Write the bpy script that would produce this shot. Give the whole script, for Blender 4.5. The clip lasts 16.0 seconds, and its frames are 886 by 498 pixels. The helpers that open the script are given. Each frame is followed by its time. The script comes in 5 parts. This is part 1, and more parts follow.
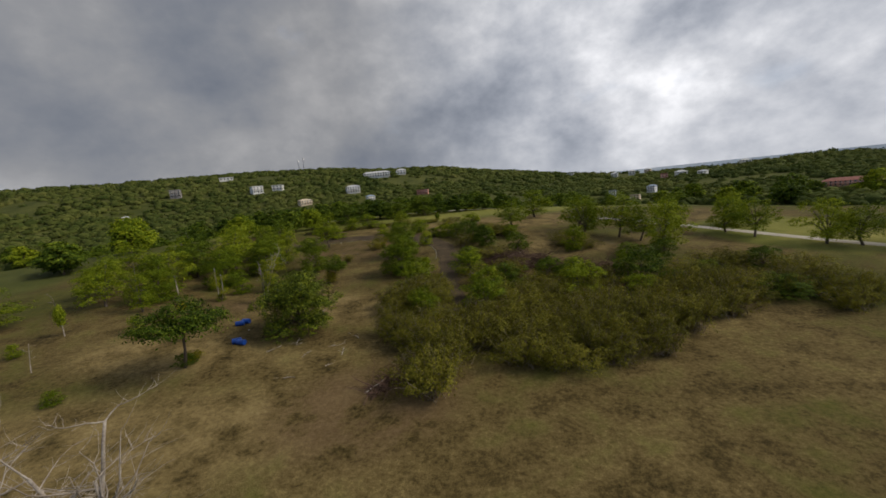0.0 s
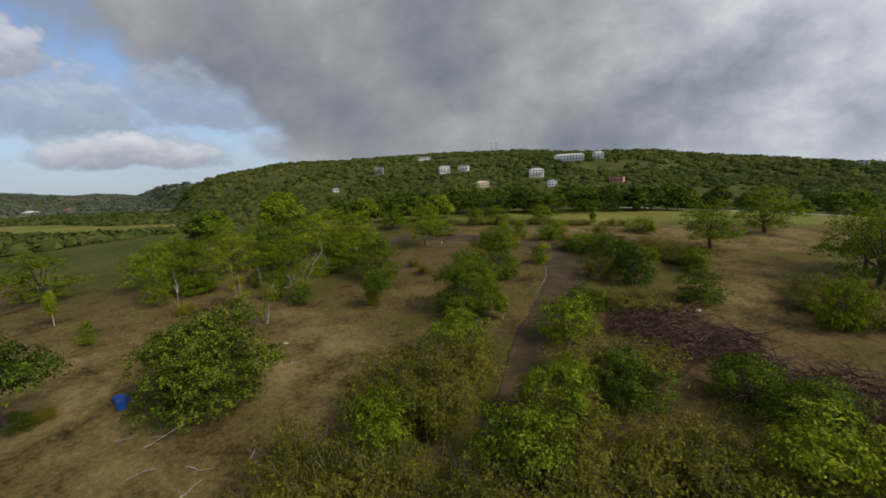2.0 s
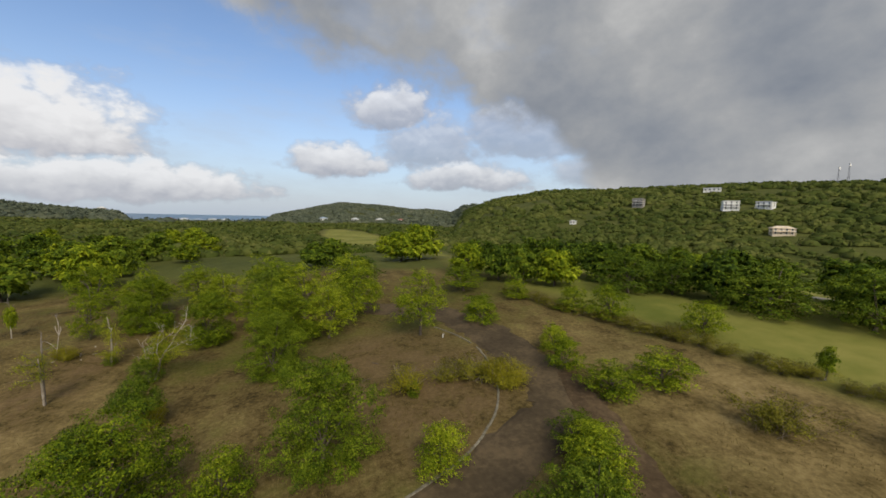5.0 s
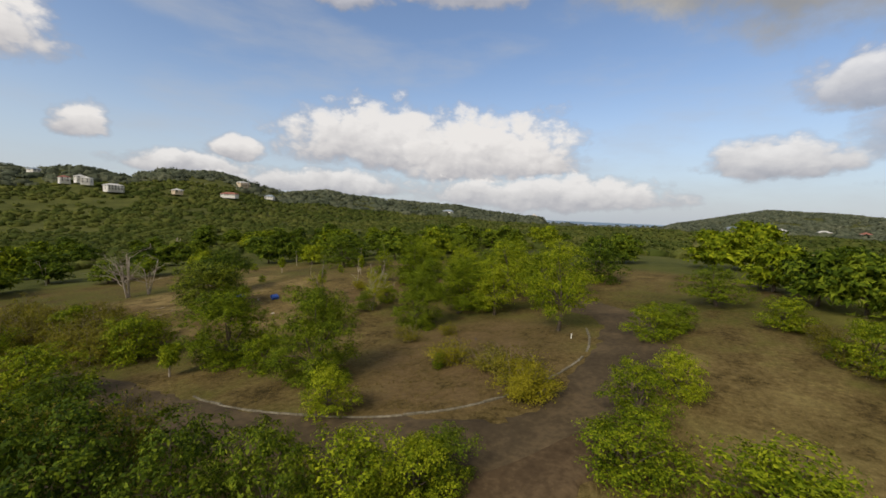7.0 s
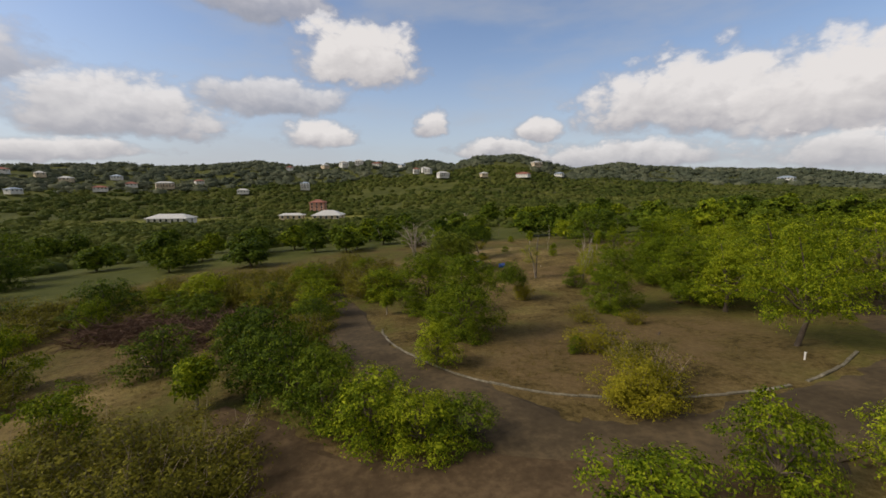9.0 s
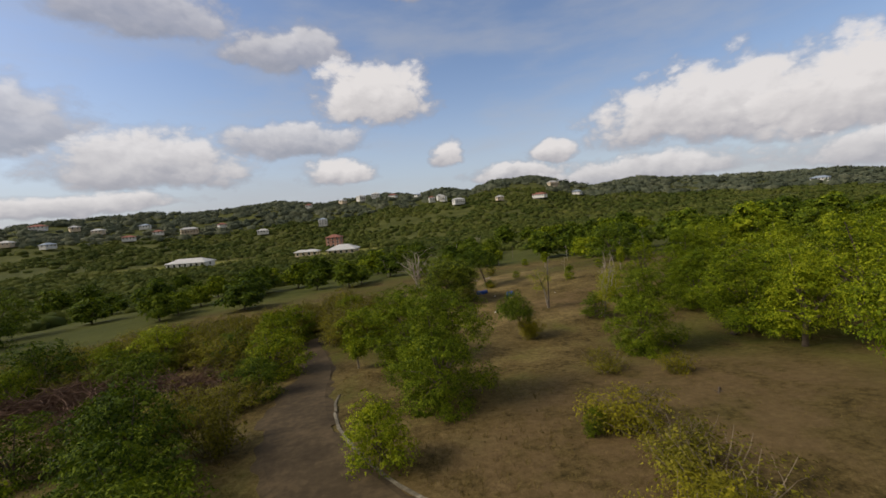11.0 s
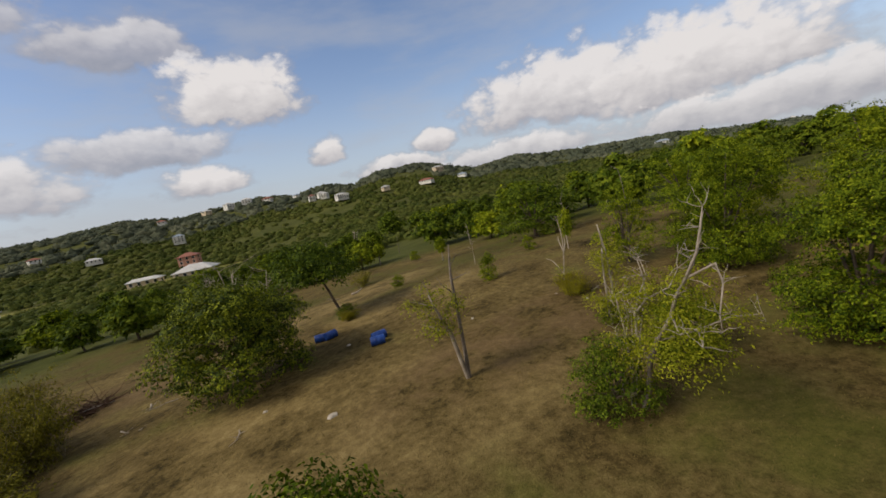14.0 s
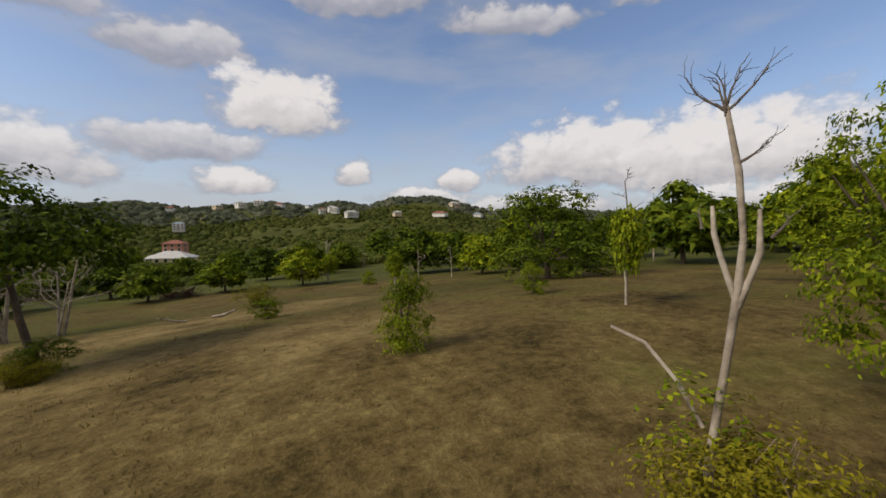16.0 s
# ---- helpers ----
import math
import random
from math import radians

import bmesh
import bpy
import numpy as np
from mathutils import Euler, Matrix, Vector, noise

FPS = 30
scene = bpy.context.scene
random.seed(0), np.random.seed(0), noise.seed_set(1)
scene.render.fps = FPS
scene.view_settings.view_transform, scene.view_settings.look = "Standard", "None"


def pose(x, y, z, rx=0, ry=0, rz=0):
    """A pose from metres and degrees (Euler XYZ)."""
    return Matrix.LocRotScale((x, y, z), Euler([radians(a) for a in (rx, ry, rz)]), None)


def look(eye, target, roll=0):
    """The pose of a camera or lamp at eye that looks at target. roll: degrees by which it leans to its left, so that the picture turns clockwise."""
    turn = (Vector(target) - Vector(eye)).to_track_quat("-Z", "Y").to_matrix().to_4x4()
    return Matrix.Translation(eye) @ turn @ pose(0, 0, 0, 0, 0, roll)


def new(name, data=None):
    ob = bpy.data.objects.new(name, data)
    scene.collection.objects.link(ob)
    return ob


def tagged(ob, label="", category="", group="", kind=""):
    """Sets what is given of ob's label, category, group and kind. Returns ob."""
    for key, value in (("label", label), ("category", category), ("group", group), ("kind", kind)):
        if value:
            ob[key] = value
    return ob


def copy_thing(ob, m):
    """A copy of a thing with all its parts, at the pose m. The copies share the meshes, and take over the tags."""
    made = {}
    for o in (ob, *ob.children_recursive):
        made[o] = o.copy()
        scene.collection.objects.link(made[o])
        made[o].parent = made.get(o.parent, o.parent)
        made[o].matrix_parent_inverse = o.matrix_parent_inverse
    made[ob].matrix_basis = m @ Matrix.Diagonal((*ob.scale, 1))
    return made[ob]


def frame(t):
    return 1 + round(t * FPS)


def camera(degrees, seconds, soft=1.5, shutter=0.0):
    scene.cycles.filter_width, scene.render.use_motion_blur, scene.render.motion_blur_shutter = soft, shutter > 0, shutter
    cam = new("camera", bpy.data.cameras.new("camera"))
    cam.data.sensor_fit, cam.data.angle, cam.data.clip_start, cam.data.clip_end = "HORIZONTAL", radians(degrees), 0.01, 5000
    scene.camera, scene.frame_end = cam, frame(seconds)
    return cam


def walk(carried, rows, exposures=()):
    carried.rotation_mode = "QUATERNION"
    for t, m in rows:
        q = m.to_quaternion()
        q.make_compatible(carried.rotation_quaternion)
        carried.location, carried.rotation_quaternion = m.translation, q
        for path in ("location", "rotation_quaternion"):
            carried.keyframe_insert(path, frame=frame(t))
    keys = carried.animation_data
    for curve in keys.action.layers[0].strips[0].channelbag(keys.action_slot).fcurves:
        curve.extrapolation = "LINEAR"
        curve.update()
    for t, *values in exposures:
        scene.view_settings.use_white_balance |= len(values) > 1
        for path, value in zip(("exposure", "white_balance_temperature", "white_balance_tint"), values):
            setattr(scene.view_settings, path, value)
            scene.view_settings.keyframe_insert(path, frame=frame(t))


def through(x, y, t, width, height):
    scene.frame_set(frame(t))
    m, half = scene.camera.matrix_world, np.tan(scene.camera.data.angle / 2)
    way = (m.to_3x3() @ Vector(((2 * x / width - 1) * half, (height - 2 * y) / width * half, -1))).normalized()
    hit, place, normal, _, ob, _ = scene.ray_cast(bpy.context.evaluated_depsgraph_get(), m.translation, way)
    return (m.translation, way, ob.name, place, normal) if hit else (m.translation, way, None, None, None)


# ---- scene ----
# ---------------------------------------------------------------- camera
cam = camera(96.5, 16.0, soft=1.65)
PATH = [
    (0, pose(5.344, -6.712, 9.932, 81.18, 5.97, 2.81)),
    (0.5, pose(6.658, -0.480, 10.078, 81.09, 4.47, 8.34)),
    (1, pose(9.125, 4.451, 10.237, 80.88, 4.74, 18.31)),
    (1.5, pose(10.606, 10.584, 10.170, 80.90, 5.20, 25.87)),
    (2, pose(11.992, 17.702, 9.666, 81.07, 3.15, 31.25)),
    (2.5, pose(12.381, 25.295, 9.144, 81.40, 2.31, 34.73)),
    (3, pose(13.048, 31.889, 9.250, 82.99, 2.72, 38.71)),
    (3.2, pose(13.126, 34.582, 9.311, 84.03, 2.36, 40.82)),
    (5.3, pose(14.858, 58.915, 12.420, 85.59, -1.75, 77.60)),
    (5.5, pose(14.399, 61.165, 12.182, 85.85, -2.08, 81.83)),
    (6, pose(12.898, 66.544, 11.344, 86.84, -2.83, 93.08)),
    (6.5, pose(10.776, 71.149, 10.519, 86.37, -3.08, 106.44)),
    (7, pose(9.352, 75.605, 9.855, 84.92, -2.40, 125.90)),
    (7.5, pose(7.222, 79.320, 9.438, 84.28, -4.09, 151.31)),
    (8, pose(4.515, 80.159, 9.005, 82.52, -2.95, 166.49)),
    (8.5, pose(2.989, 80.405, 9.380, 81.27, -0.91, 168.46)),
    (8.7, pose(2.712, 80.511, 9.740, 80.60, 0.03, 166.67)),
    (10.8, pose(-1.787, 75.595, 9.256, 84.46, 4.35, 168.77)),
    (11, pose(-2.250, 74.592, 8.933, 84.74, 4.52, 169.18)),
    (11.5, pose(-3.415, 71.908, 8.300, 84.36, 6.10, 168.67)),
    (12, pose(-4.757, 67.464, 7.176, 84.46, 7.30, 165.82)),
    (12.5, pose(-6.807, 62.831, 6.530, 84.59, 9.84, 161.44)),
    (13, pose(-8.664, 58.982, 6.573, 83.25, 10.58, 156.65)),
    (13.5, pose(-10.934, 54.849, 6.439, 81.57, 9.40, 155.06)),
    (14, pose(-13.192, 51.012, 5.715, 81.67, 10.97, 153.38)),
    (14.5, pose(-15.332, 47.855, 4.618, 83.28, 11.85, 150.85)),
    (15, pose(-17.978, 44.142, 3.223, 85.86, 8.75, 150.43)),
    (15.5, pose(-20.775, 40.542, 2.276, 87.69, 3.75, 151.64)),
    (16, pose(-23.930, 36.981, 2.010, 87.40, 0.70, 155.56)),
]
walk(cam, PATH, exposures=[(0.0, -0.42, 6300, 12), (0.8, -0.44, 6250, 11), (1.6, -0.36, 6200, 10), (2.6, -0.22, 6200, 9), (5.5, -0.04, 6500, 9.5), (7.2, -0.11, 6730, 10.5), (8.5, -0.17, 6730, 12.0), (11.0, -0.23, 6680, 12.5), (16.0, -0.21, 6730, 12.5)])

# ---------------------------------------------------------------- sun and sky
SUN_BEARING, SUN_HEIGHT = 268.0, 40.0          # degrees to the left of +y, degrees above the horizon


def heading(bearing):
    a = radians(bearing)
    return Vector((-math.sin(a), math.cos(a), 0))


sun_way = heading(SUN_BEARING) * math.cos(radians(SUN_HEIGHT)) + Vector((0, 0, math.sin(radians(SUN_HEIGHT))))
lamp = bpy.data.lights.new("sun", "SUN")
lamp.energy, lamp.angle, lamp.color = 3.4, radians(20.0), (1.0, 0.91, 0.75)
sun = new("sun", lamp)
sun.matrix_world = look(sun_way * 500, (0, 0, 0))


class Nodes:
    """A small helper to wire shader nodes."""

    def __init__(self, tree):
        self.tree = tree

    def add(self, kind, **inputs):
        node = self.tree.nodes.new("ShaderNode" + kind)
        for key, value in inputs.items():
            slot = node.inputs[int(key[1:])] if key[0] == "i" and key[1:].isdigit() else node.inputs[key]
            self.put(slot, value)
        return node

    def put(self, slot, value):
        if isinstance(value, bpy.types.NodeSocket):
            self.tree.links.new(value, slot)
        else:
            slot.default_value = value

    def math(self, op, a, b=0.0, c=0.0, clamp=False):
        n = self.add("Math", i0=a, i1=b, i2=c)
        n.operation, n.use_clamp = op, clamp
        return n.outputs[0]

    def vec(self, op, a, b=(0, 0, 0), out=0):
        n = self.add("VectorMath", i0=a, i1=b)
        n.operation = op
        return n.outputs[out]

    def ramp(self, fac, stops, mode="LINEAR"):
        n = self.add("ValToRGB", i0=fac)
        n.color_ramp.interpolation = mode
        e = n.color_ramp.elements
        while len(e) < len(stops):
            e.new(0.5)
        for el, (p, col) in zip(e, stops):
            el.position, el.color = p, (*col, 1) if len(col) == 3 else col
        return n.outputs[0]

    def mix(self, fac, a, b, mode="MIX"):
        n = self.tree.nodes.new("ShaderNodeMix")
        n.data_type, n.blend_type = "RGBA", mode
        self.put(n.inputs[0], fac)
        self.put(n.inputs[6], a if isinstance(a, bpy.types.NodeSocket) else (*a, 1))
        self.put(n.inputs[7], b if isinstance(b, bpy.types.NodeSocket) else (*b, 1))
        return n.outputs[2]

    def noise(self, vector, scale, detail=4.0, rough=0.55, out=0):
        n = self.add("TexNoise", Vector=vector, Scale=scale, Detail=detail, Roughness=rough)
        return n.outputs[out]


def step_between(n, v, lo, hi):
    m = n.add("MapRange", i0=v, i1=lo, i2=hi, i3=0.0, i4=1.0)
    m.interpolation_type = "SMOOTHSTEP"
    return m.outputs[0]


# Clouds: bearing, height, half width, half height in degrees, tone of the top (1 white, 0 grey)
CLOUDS = [
    (177.5, 17.0, 8.0, 4.6, 1.0), (188.5, 11.0, 8.8, 2.4, 0.55), (204.4, 8.6, 10, 3.6, 0.75), (132.6, 10.2, 15, 5.0, 0.95), (167.6, 8.3, 2.6, 1.8, 0.95), (183.3, 6.9, 4.4, 1.9, 0.95), (153.3, 7.2, 3.4, 1.9, 0.95),
    (187.5, 22.0, 8, 2.6, 0.5), (218, 12.5, 9, 4.0, 0.45), (211.4, 4.0, 9, 1.2, 0.8), (120.8, 9.6, 13.6, 5.2, 1.0), (87.1, 7.6, 6.5, 2.4, 0.75), (79, 15.0, 6.0, 3.4, 0.6), (73.9, 10.2, 6.8, 4.2, 0.15), (57.8, 11.6, 6.0, 4.2, 0.08),
    (61.6, 12.4, 6.3, 4.0, 0.08), (68.3, 5.6, 9, 2.0, 0.6), (145, 27, 9, 2.0, 0.5), (123, 28, 8, 2.4, 0.6), (204, 25, 9, 4, 0.45), (168, 30, 12, 2.6, 0.5), (158, 4.8, 7, 1.3, 0.8), (48, 7, 7, 3, 0.1), (112, 3.5, 16, 2.4, 0.8), (142, 3.8, 14, 1.6, 0.75), (228, 9, 8, 4.0, 0.7),
]


def make_sky():
    world = bpy.data.worlds.new("sky")
    scene.world = world
    world.use_nodes = True
    t = world.node_tree
    t.nodes.clear()
    n = Nodes(t)
    way = n.add("TexCoord").outputs["Generated"]
    air_node = n.add("TexSky")
    air_node.sky_type, air_node.sun_disc = "NISHITA", False
    air_node.sun_elevation, air_node.sun_rotation = radians(SUN_HEIGHT), radians(360 - SUN_BEARING)
    air_node.air_density, air_node.dust_density, air_node.ozone_density = 1.0, 1.4, 2.0
    sky = air_node.outputs[0]
    # bearing, counted from 80 degrees so that its seam lies behind the flight, and height
    a0 = radians(80)
    along = n.vec("DOT_PRODUCT", way, (-math.sin(a0), math.cos(a0), 0), out=1)
    left = n.vec("DOT_PRODUCT", way, (-math.cos(a0), -math.sin(a0), 0), out=1)
    up = n.vec("DOT_PRODUCT", way, (0, 0, 1), out=1)
    az = n.math("MULTIPLY", n.math("ARCTAN2", left, along), 180 / math.pi)
    el = n.math("MULTIPLY", n.math("ARCSINE", up), 180 / math.pi)
    stretched = n.vec("MULTIPLY", way, (1, 1, 1.5))
    soft = n.noise(stretched, 5.0, 6.0, 0.6, out=1)
    off = n.vec("MULTIPLY", n.vec("SUBTRACT", soft, (0.5, 0.5, 0.5)), (7, 4, 0))
    place = n.vec("ADD", n.add("CombineXYZ", X=az, Y=el).outputs[0], off)
    warped = n.vec("ADD", stretched, n.vec("MULTIPLY", n.vec("SUBTRACT", n.noise(stretched, 9.0, 4.0, 0.6, out=1), (0.5, 0.5, 0.5)), (0.06, 0.06, 0.06)))

    def heaps(v):
        """Rounded cauliflower heaps, from 1 on their tops down to 0 in the creases."""
        big = n.add("TexVoronoi", Vector=v, Scale=15.0, Detail=3.0, Roughness=0.5, Randomness=1.0)
        big.normalize = True
        return n.math("SUBTRACT", 1.0, n.math("MULTIPLY", big.outputs["Distance"], 2.0))

    puff = heaps(warped)
    lean = heading(SUN_BEARING - 20) * 0.012 + Vector((0, 0, 0.016))
    relief = n.math("SUBTRACT", puff, heaps(n.vec("ADD", warped, tuple(lean))))
    wisp = n.noise(stretched, 26.0, 6.0, 0.65)
    billow = n.math("ADD", n.math("MULTIPLY", n.math("SUBTRACT", puff, 0.20), 0.80), n.math("MULTIPLY", n.math("SUBTRACT", wisp, 0.5), 0.55))
    cover, tone = 0.0, 0.0
    for b, h, w, e, white in CLOUDS:
        d = n.add("SeparateXYZ", i0=n.vec("DIVIDE", n.vec("SUBTRACT", place, (b - 80, h - 0.35 * e, 0)), (w * 0.86, e * 1.05, 1))).outputs
        flat = n.math("MAXIMUM", d[1], n.math("MULTIPLY", d[1], -2.1))
        size = n.math("SQRT", n.math("ADD", n.math("POWER", n.math("ABSOLUTE", d[0]), 2.0), n.math("POWER", flat, 2.0)))
        m = n.math("MULTIPLY", step_between(n, n.math("SUBTRACT", size, billow), 1.32, 0.72), 0.60 + 0.40 * white)
        lit = n.math("MULTIPLY", m, n.math("MULTIPLY_ADD", d[1], 0.55, 0.12 + 0.50 * white))
        cover = m if cover == 0.0 else n.math("MAXIMUM", cover, m)
        tone = lit if tone == 0.0 else n.math("MAXIMUM", tone, lit)
    shade = n.math("ADD", n.math("MULTIPLY", relief, 0.42), n.math("MULTIPLY", n.math("SUBTRACT", n.noise(stretched, 12.0, 5.0, 0.55), 0.5), 0.34))
    white = n.ramp(n.math("ADD", tone, shade),
                   [(0.0, (0.34, 0.36, 0.42)), (0.28, (0.47, 0.475, 0.52)), (0.56, (0.68, 0.675, 0.69)), (0.88, (0.87, 0.86, 0.86))])
    # paler air towards the horizon, and a thin veil of high cloud
    low = step_between(n, el, 26.0, 0.0)
    veil = n.math("MULTIPLY", step_between(n, n.noise(n.vec("MULTIPLY", way, (1, 1, 3.5)), 3.0, 6.0, 0.55), 0.42, 0.75), 0.45)
    air = n.mix(1.0, sky, (0.156, 0.158, 0.166), "MULTIPLY")
    air = n.mix(n.math("MULTIPLY", n.math("POWER", low, 2.0), 0.70), air, (0.55, 0.625, 0.735))
    air = n.mix(veil, air, (0.50, 0.53, 0.58))
    base = n.mix(cover, air, white)
    # the grey deck over one side of the sky, with a ragged rim
    rolled = n.vec("MULTIPLY", way, (1, 1, 1.35))
    fold = n.noise(rolled, 2.3, 5.0, 0.50)
    fine = n.noise(rolled, 5.5, 8.0, 0.58)
    rim = n.math("MINIMUM", n.math("MULTIPLY_ADD", az, 0.30, 18.6), n.math("MULTIPLY_ADD", az, 1.1, 37.0))
    over = n.math("SUBTRACT", n.math("ADD", el, n.math("MULTIPLY", n.math("SUBTRACT", fine, 0.5), 16.0)), rim)
    deck = step_between(n, over, -1.5, 3.5)
    folds = n.math("ADD", n.math("MULTIPLY", fold, 0.64), n.math("MULTIPLY", fine, 0.38))
    grey = n.ramp(folds, [(0.32, (0.195, 0.222, 0.280)), (0.44, (0.285, 0.303, 0.345)), (0.54, (0.385, 0.390, 0.410)), (0.68, (0.60, 0.59, 0.59))])
    # thinner and brighter towards the sun
    near = n.vec("DOT_PRODUCT", way, tuple(heading(330) * 0.97 + Vector((0, 0, 0.24))), out=1)
    glow = step_between(n, near, 0.70, 1.0)
    gain = n.math("MULTIPLY_ADD", glow, n.math("MULTIPLY_ADD", folds, 6.0, -1.9), 1.0)
    grey = n.mix(1.0, grey, n.add("CombineXYZ", X=gain, Y=gain, Z=n.math("MULTIPLY", gain, 0.97)).outputs[0], "MULTIPLY")
    hole = n.math("MULTIPLY", step_between(n, n.noise(stretched, 4.2, 5.0, 0.5), 0.60, 0.72), 0.22)
    colour = n.mix(n.math("MULTIPLY", deck, n.math("SUBTRACT", 1.0, hole)), base, grey)
    colour = n.mix(n.math("MULTIPLY", step_between(n, el, 6.0, -1.0), 0.30), colour, (0.56, 0.59, 0.64))
    bg = n.add("Background", Color=colour, Strength=1.0)
    t.links.new(bg.outputs[0], n.add("OutputWorld").inputs[0])


make_sky()

# ---------------------------------------------------------------- materials


def coords(n):
    return n.add("NewGeometry").outputs["Position"]


def material(name, build):
    m = bpy.data.materials.new(name)
    m.use_nodes = True
    m.node_tree.nodes.clear()
    n = Nodes(m.node_tree)
    m.node_tree.links.new(build(n), n.add("OutputMaterial").inputs[0])
    return m


def surface(n, colour, rough=0.8, metal=0.0, height=None, depth=0.05, strength=0.6, spec=0.3):
    b = n.add("BsdfPrincipled", **{"Base Color": colour if isinstance(colour, bpy.types.NodeSocket) else (*colour, 1), "Roughness": rough, "Metallic": metal,
                                   "Specular IOR Level": spec})
    if height is not None:
        n.put(b.inputs["Normal"], n.add("Bump", Strength=strength, Distance=depth, Height=height).outputs[0])
    return b.outputs[0]


def mottled(name, stops, scale, rough=0.8, depth=0.02, fine=6.0, metal=0.0, spec=0.3, vary=0.0):
    """A material with stains at one scale and grain at a finer one."""
    def build(n):
        p = coords(n)
        a = n.math("ADD", n.math("MULTIPLY", n.noise(p, scale, 5.0, 0.6), 0.65), n.math("MULTIPLY", n.noise(p, scale * fine, 4.0, 0.6), 0.35))
        if vary:
            a = n.math("ADD", a, n.math("MULTIPLY", n.math("SUBTRACT", n.add("ObjectInfo").outputs["Random"], 0.5), vary))
        return surface(n, n.ramp(a, stops), rough, metal, n.noise(p, scale * fine * 1.7, 4.0), depth, spec=spec)
    return material(name, build)


def leafy(name, tones, through=0.30, vary=0.22, gloss=0.08):
    """Leaves: three tones picked leaf by leaf and plant by plant, some light passing through."""
    def build(n):
        r = n.add("NewGeometry").outputs["Random Per Island"]
        o = n.add("ObjectInfo").outputs["Random"]
        patch = n.noise(coords(n), 0.9, 2.0)
        v = n.math("ADD", n.math("MULTIPLY", r, 0.5), n.math("ADD", n.math("MULTIPLY", patch, 0.5), n.math("MULTIPLY", n.math("SUBTRACT", o, 0.5), vary)))
        col = n.ramp(v, [(0.15, tones[0]), (0.5, tones[1]), (0.85, tones[2])])
        front = surface(n, col, 0.7, spec=gloss)
        back = n.add("BsdfTranslucent", Color=n.mix(1.0, col, (1.3, 1.25, 0.6), "MULTIPLY")).outputs[0]
        return n.add("MixShader", i0=through, i1=front, i2=back).outputs[0]
    return material(name, build)


def ground_build(n):
    p = coords(n)
    big = n.noise(p, 0.045, 5.0, 0.6)
    mid = n.noise(p, 0.35, 6.0, 0.65)
    tiny = n.noise(p, 3.2, 6.0, 0.7)
    blades = n.noise(n.vec("MULTIPLY", p, (1, 1, 0.2)), 14.0, 4.0, 0.7)
    mixv = n.math("ADD", n.math("MULTIPLY", mid, 0.42), n.math("ADD", n.math("MULTIPLY", tiny, 0.38), n.math("MULTIPLY", blades, 0.2)))
    dry = n.ramp(mixv, [(0.38, (0.026, 0.020, 0.006)), (0.46, (0.084, 0.060, 0.020)), (0.54, (0.150, 0.110, 0.041)), (0.66, (0.285, 0.218, 0.086))])
    olive = n.ramp(mixv, [(0.32, (0.021, 0.025, 0.004)), (0.48, (0.060, 0.061, 0.012)), (0.68, (0.132, 0.120, 0.028))])
    straw = n.ramp(mixv, [(0.38, (0.046, 0.037, 0.012)), (0.45, (0.134, 0.097, 0.036)), (0.56, (0.220, 0.162, 0.067)), (0.70, (0.342, 0.275, 0.119))])
    field = n.mix(step_between(n, n.math("ADD", n.math("MULTIPLY", big, 0.6), n.math("MULTIPLY", mid, 0.4)), 0.46, 0.60), dry, olive)
    lawn = n.ramp(n.math("ADD", n.math("MULTIPLY", n.noise(p, 0.05, 4.0), 0.6), n.math("MULTIPLY", mid, 0.4)),
                  [(0.35, (0.105, 0.120, 0.020)), (0.5, (0.165, 0.165, 0.034)), (0.68, (0.25, 0.225, 0.060))])
    woods = n.ramp(n.math("ADD", n.math("MULTIPLY", mid, 0.4), n.math("MULTIPLY", big, 0.6)), [(0.35, (0.040, 0.050, 0.009)), (0.65, (0.100, 0.104, 0.025))])
    soil = n.ramp(mixv, [(0.3, (0.060, 0.037, 0.018)), (0.5, (0.120, 0.078, 0.037)), (0.7, (0.200, 0.136, 0.069))])
    a = n.add("Attribute")
    a.attribute_name = "cover"
    rgb = n.add("SeparateColor", i0=a.outputs["Color"])
    col = n.mix(n.math("MULTIPLY", n.math("SUBTRACT", 1.0, a.outputs["Alpha"]), step_between(n, n.math("ADD", n.math("MULTIPLY", mid, 0.6), n.math("MULTIPLY", big, 0.4)), 0.34, 0.54)), field, straw)
    col = n.mix(rgb.outputs[0], col, lawn)
    col = n.mix(rgb.outputs[1], col, woods)
    col = n.mix(n.math("MULTIPLY", rgb.outputs[2], step_between(n, mid, 0.36, 0.56)), col, soil)
    rough = n.math("ADD", n.math("MULTIPLY", tiny, 0.5), n.math("MULTIPLY", blades, 0.5))
    return surface(n, col, 0.95, height=rough, depth=0.12, strength=0.65, spec=0.1)


GROUND = material("dry_grass_ground", ground_build)
ROAD = mottled("worn_asphalt", [(0.32, (0.036, 0.026, 0.015)), (0.5, (0.067, 0.049, 0.027)), (0.66, (0.120, 0.086, 0.047))], 0.35, 0.92, 0.015, 9.0, spec=0.15)
TRACK = mottled("bare_earth", [(0.3, (0.041, 0.027, 0.015)), (0.5, (0.078, 0.053, 0.029)), (0.7, (0.145, 0.100, 0.055))], 0.4, 0.95, 0.03, 8.0, spec=0.1)
PATHWAY = mottled("pale_concrete_path", [(0.3, (0.36, 0.32, 0.26)), (0.7, (0.52, 0.47, 0.40))], 0.3, 0.9, 0.01)
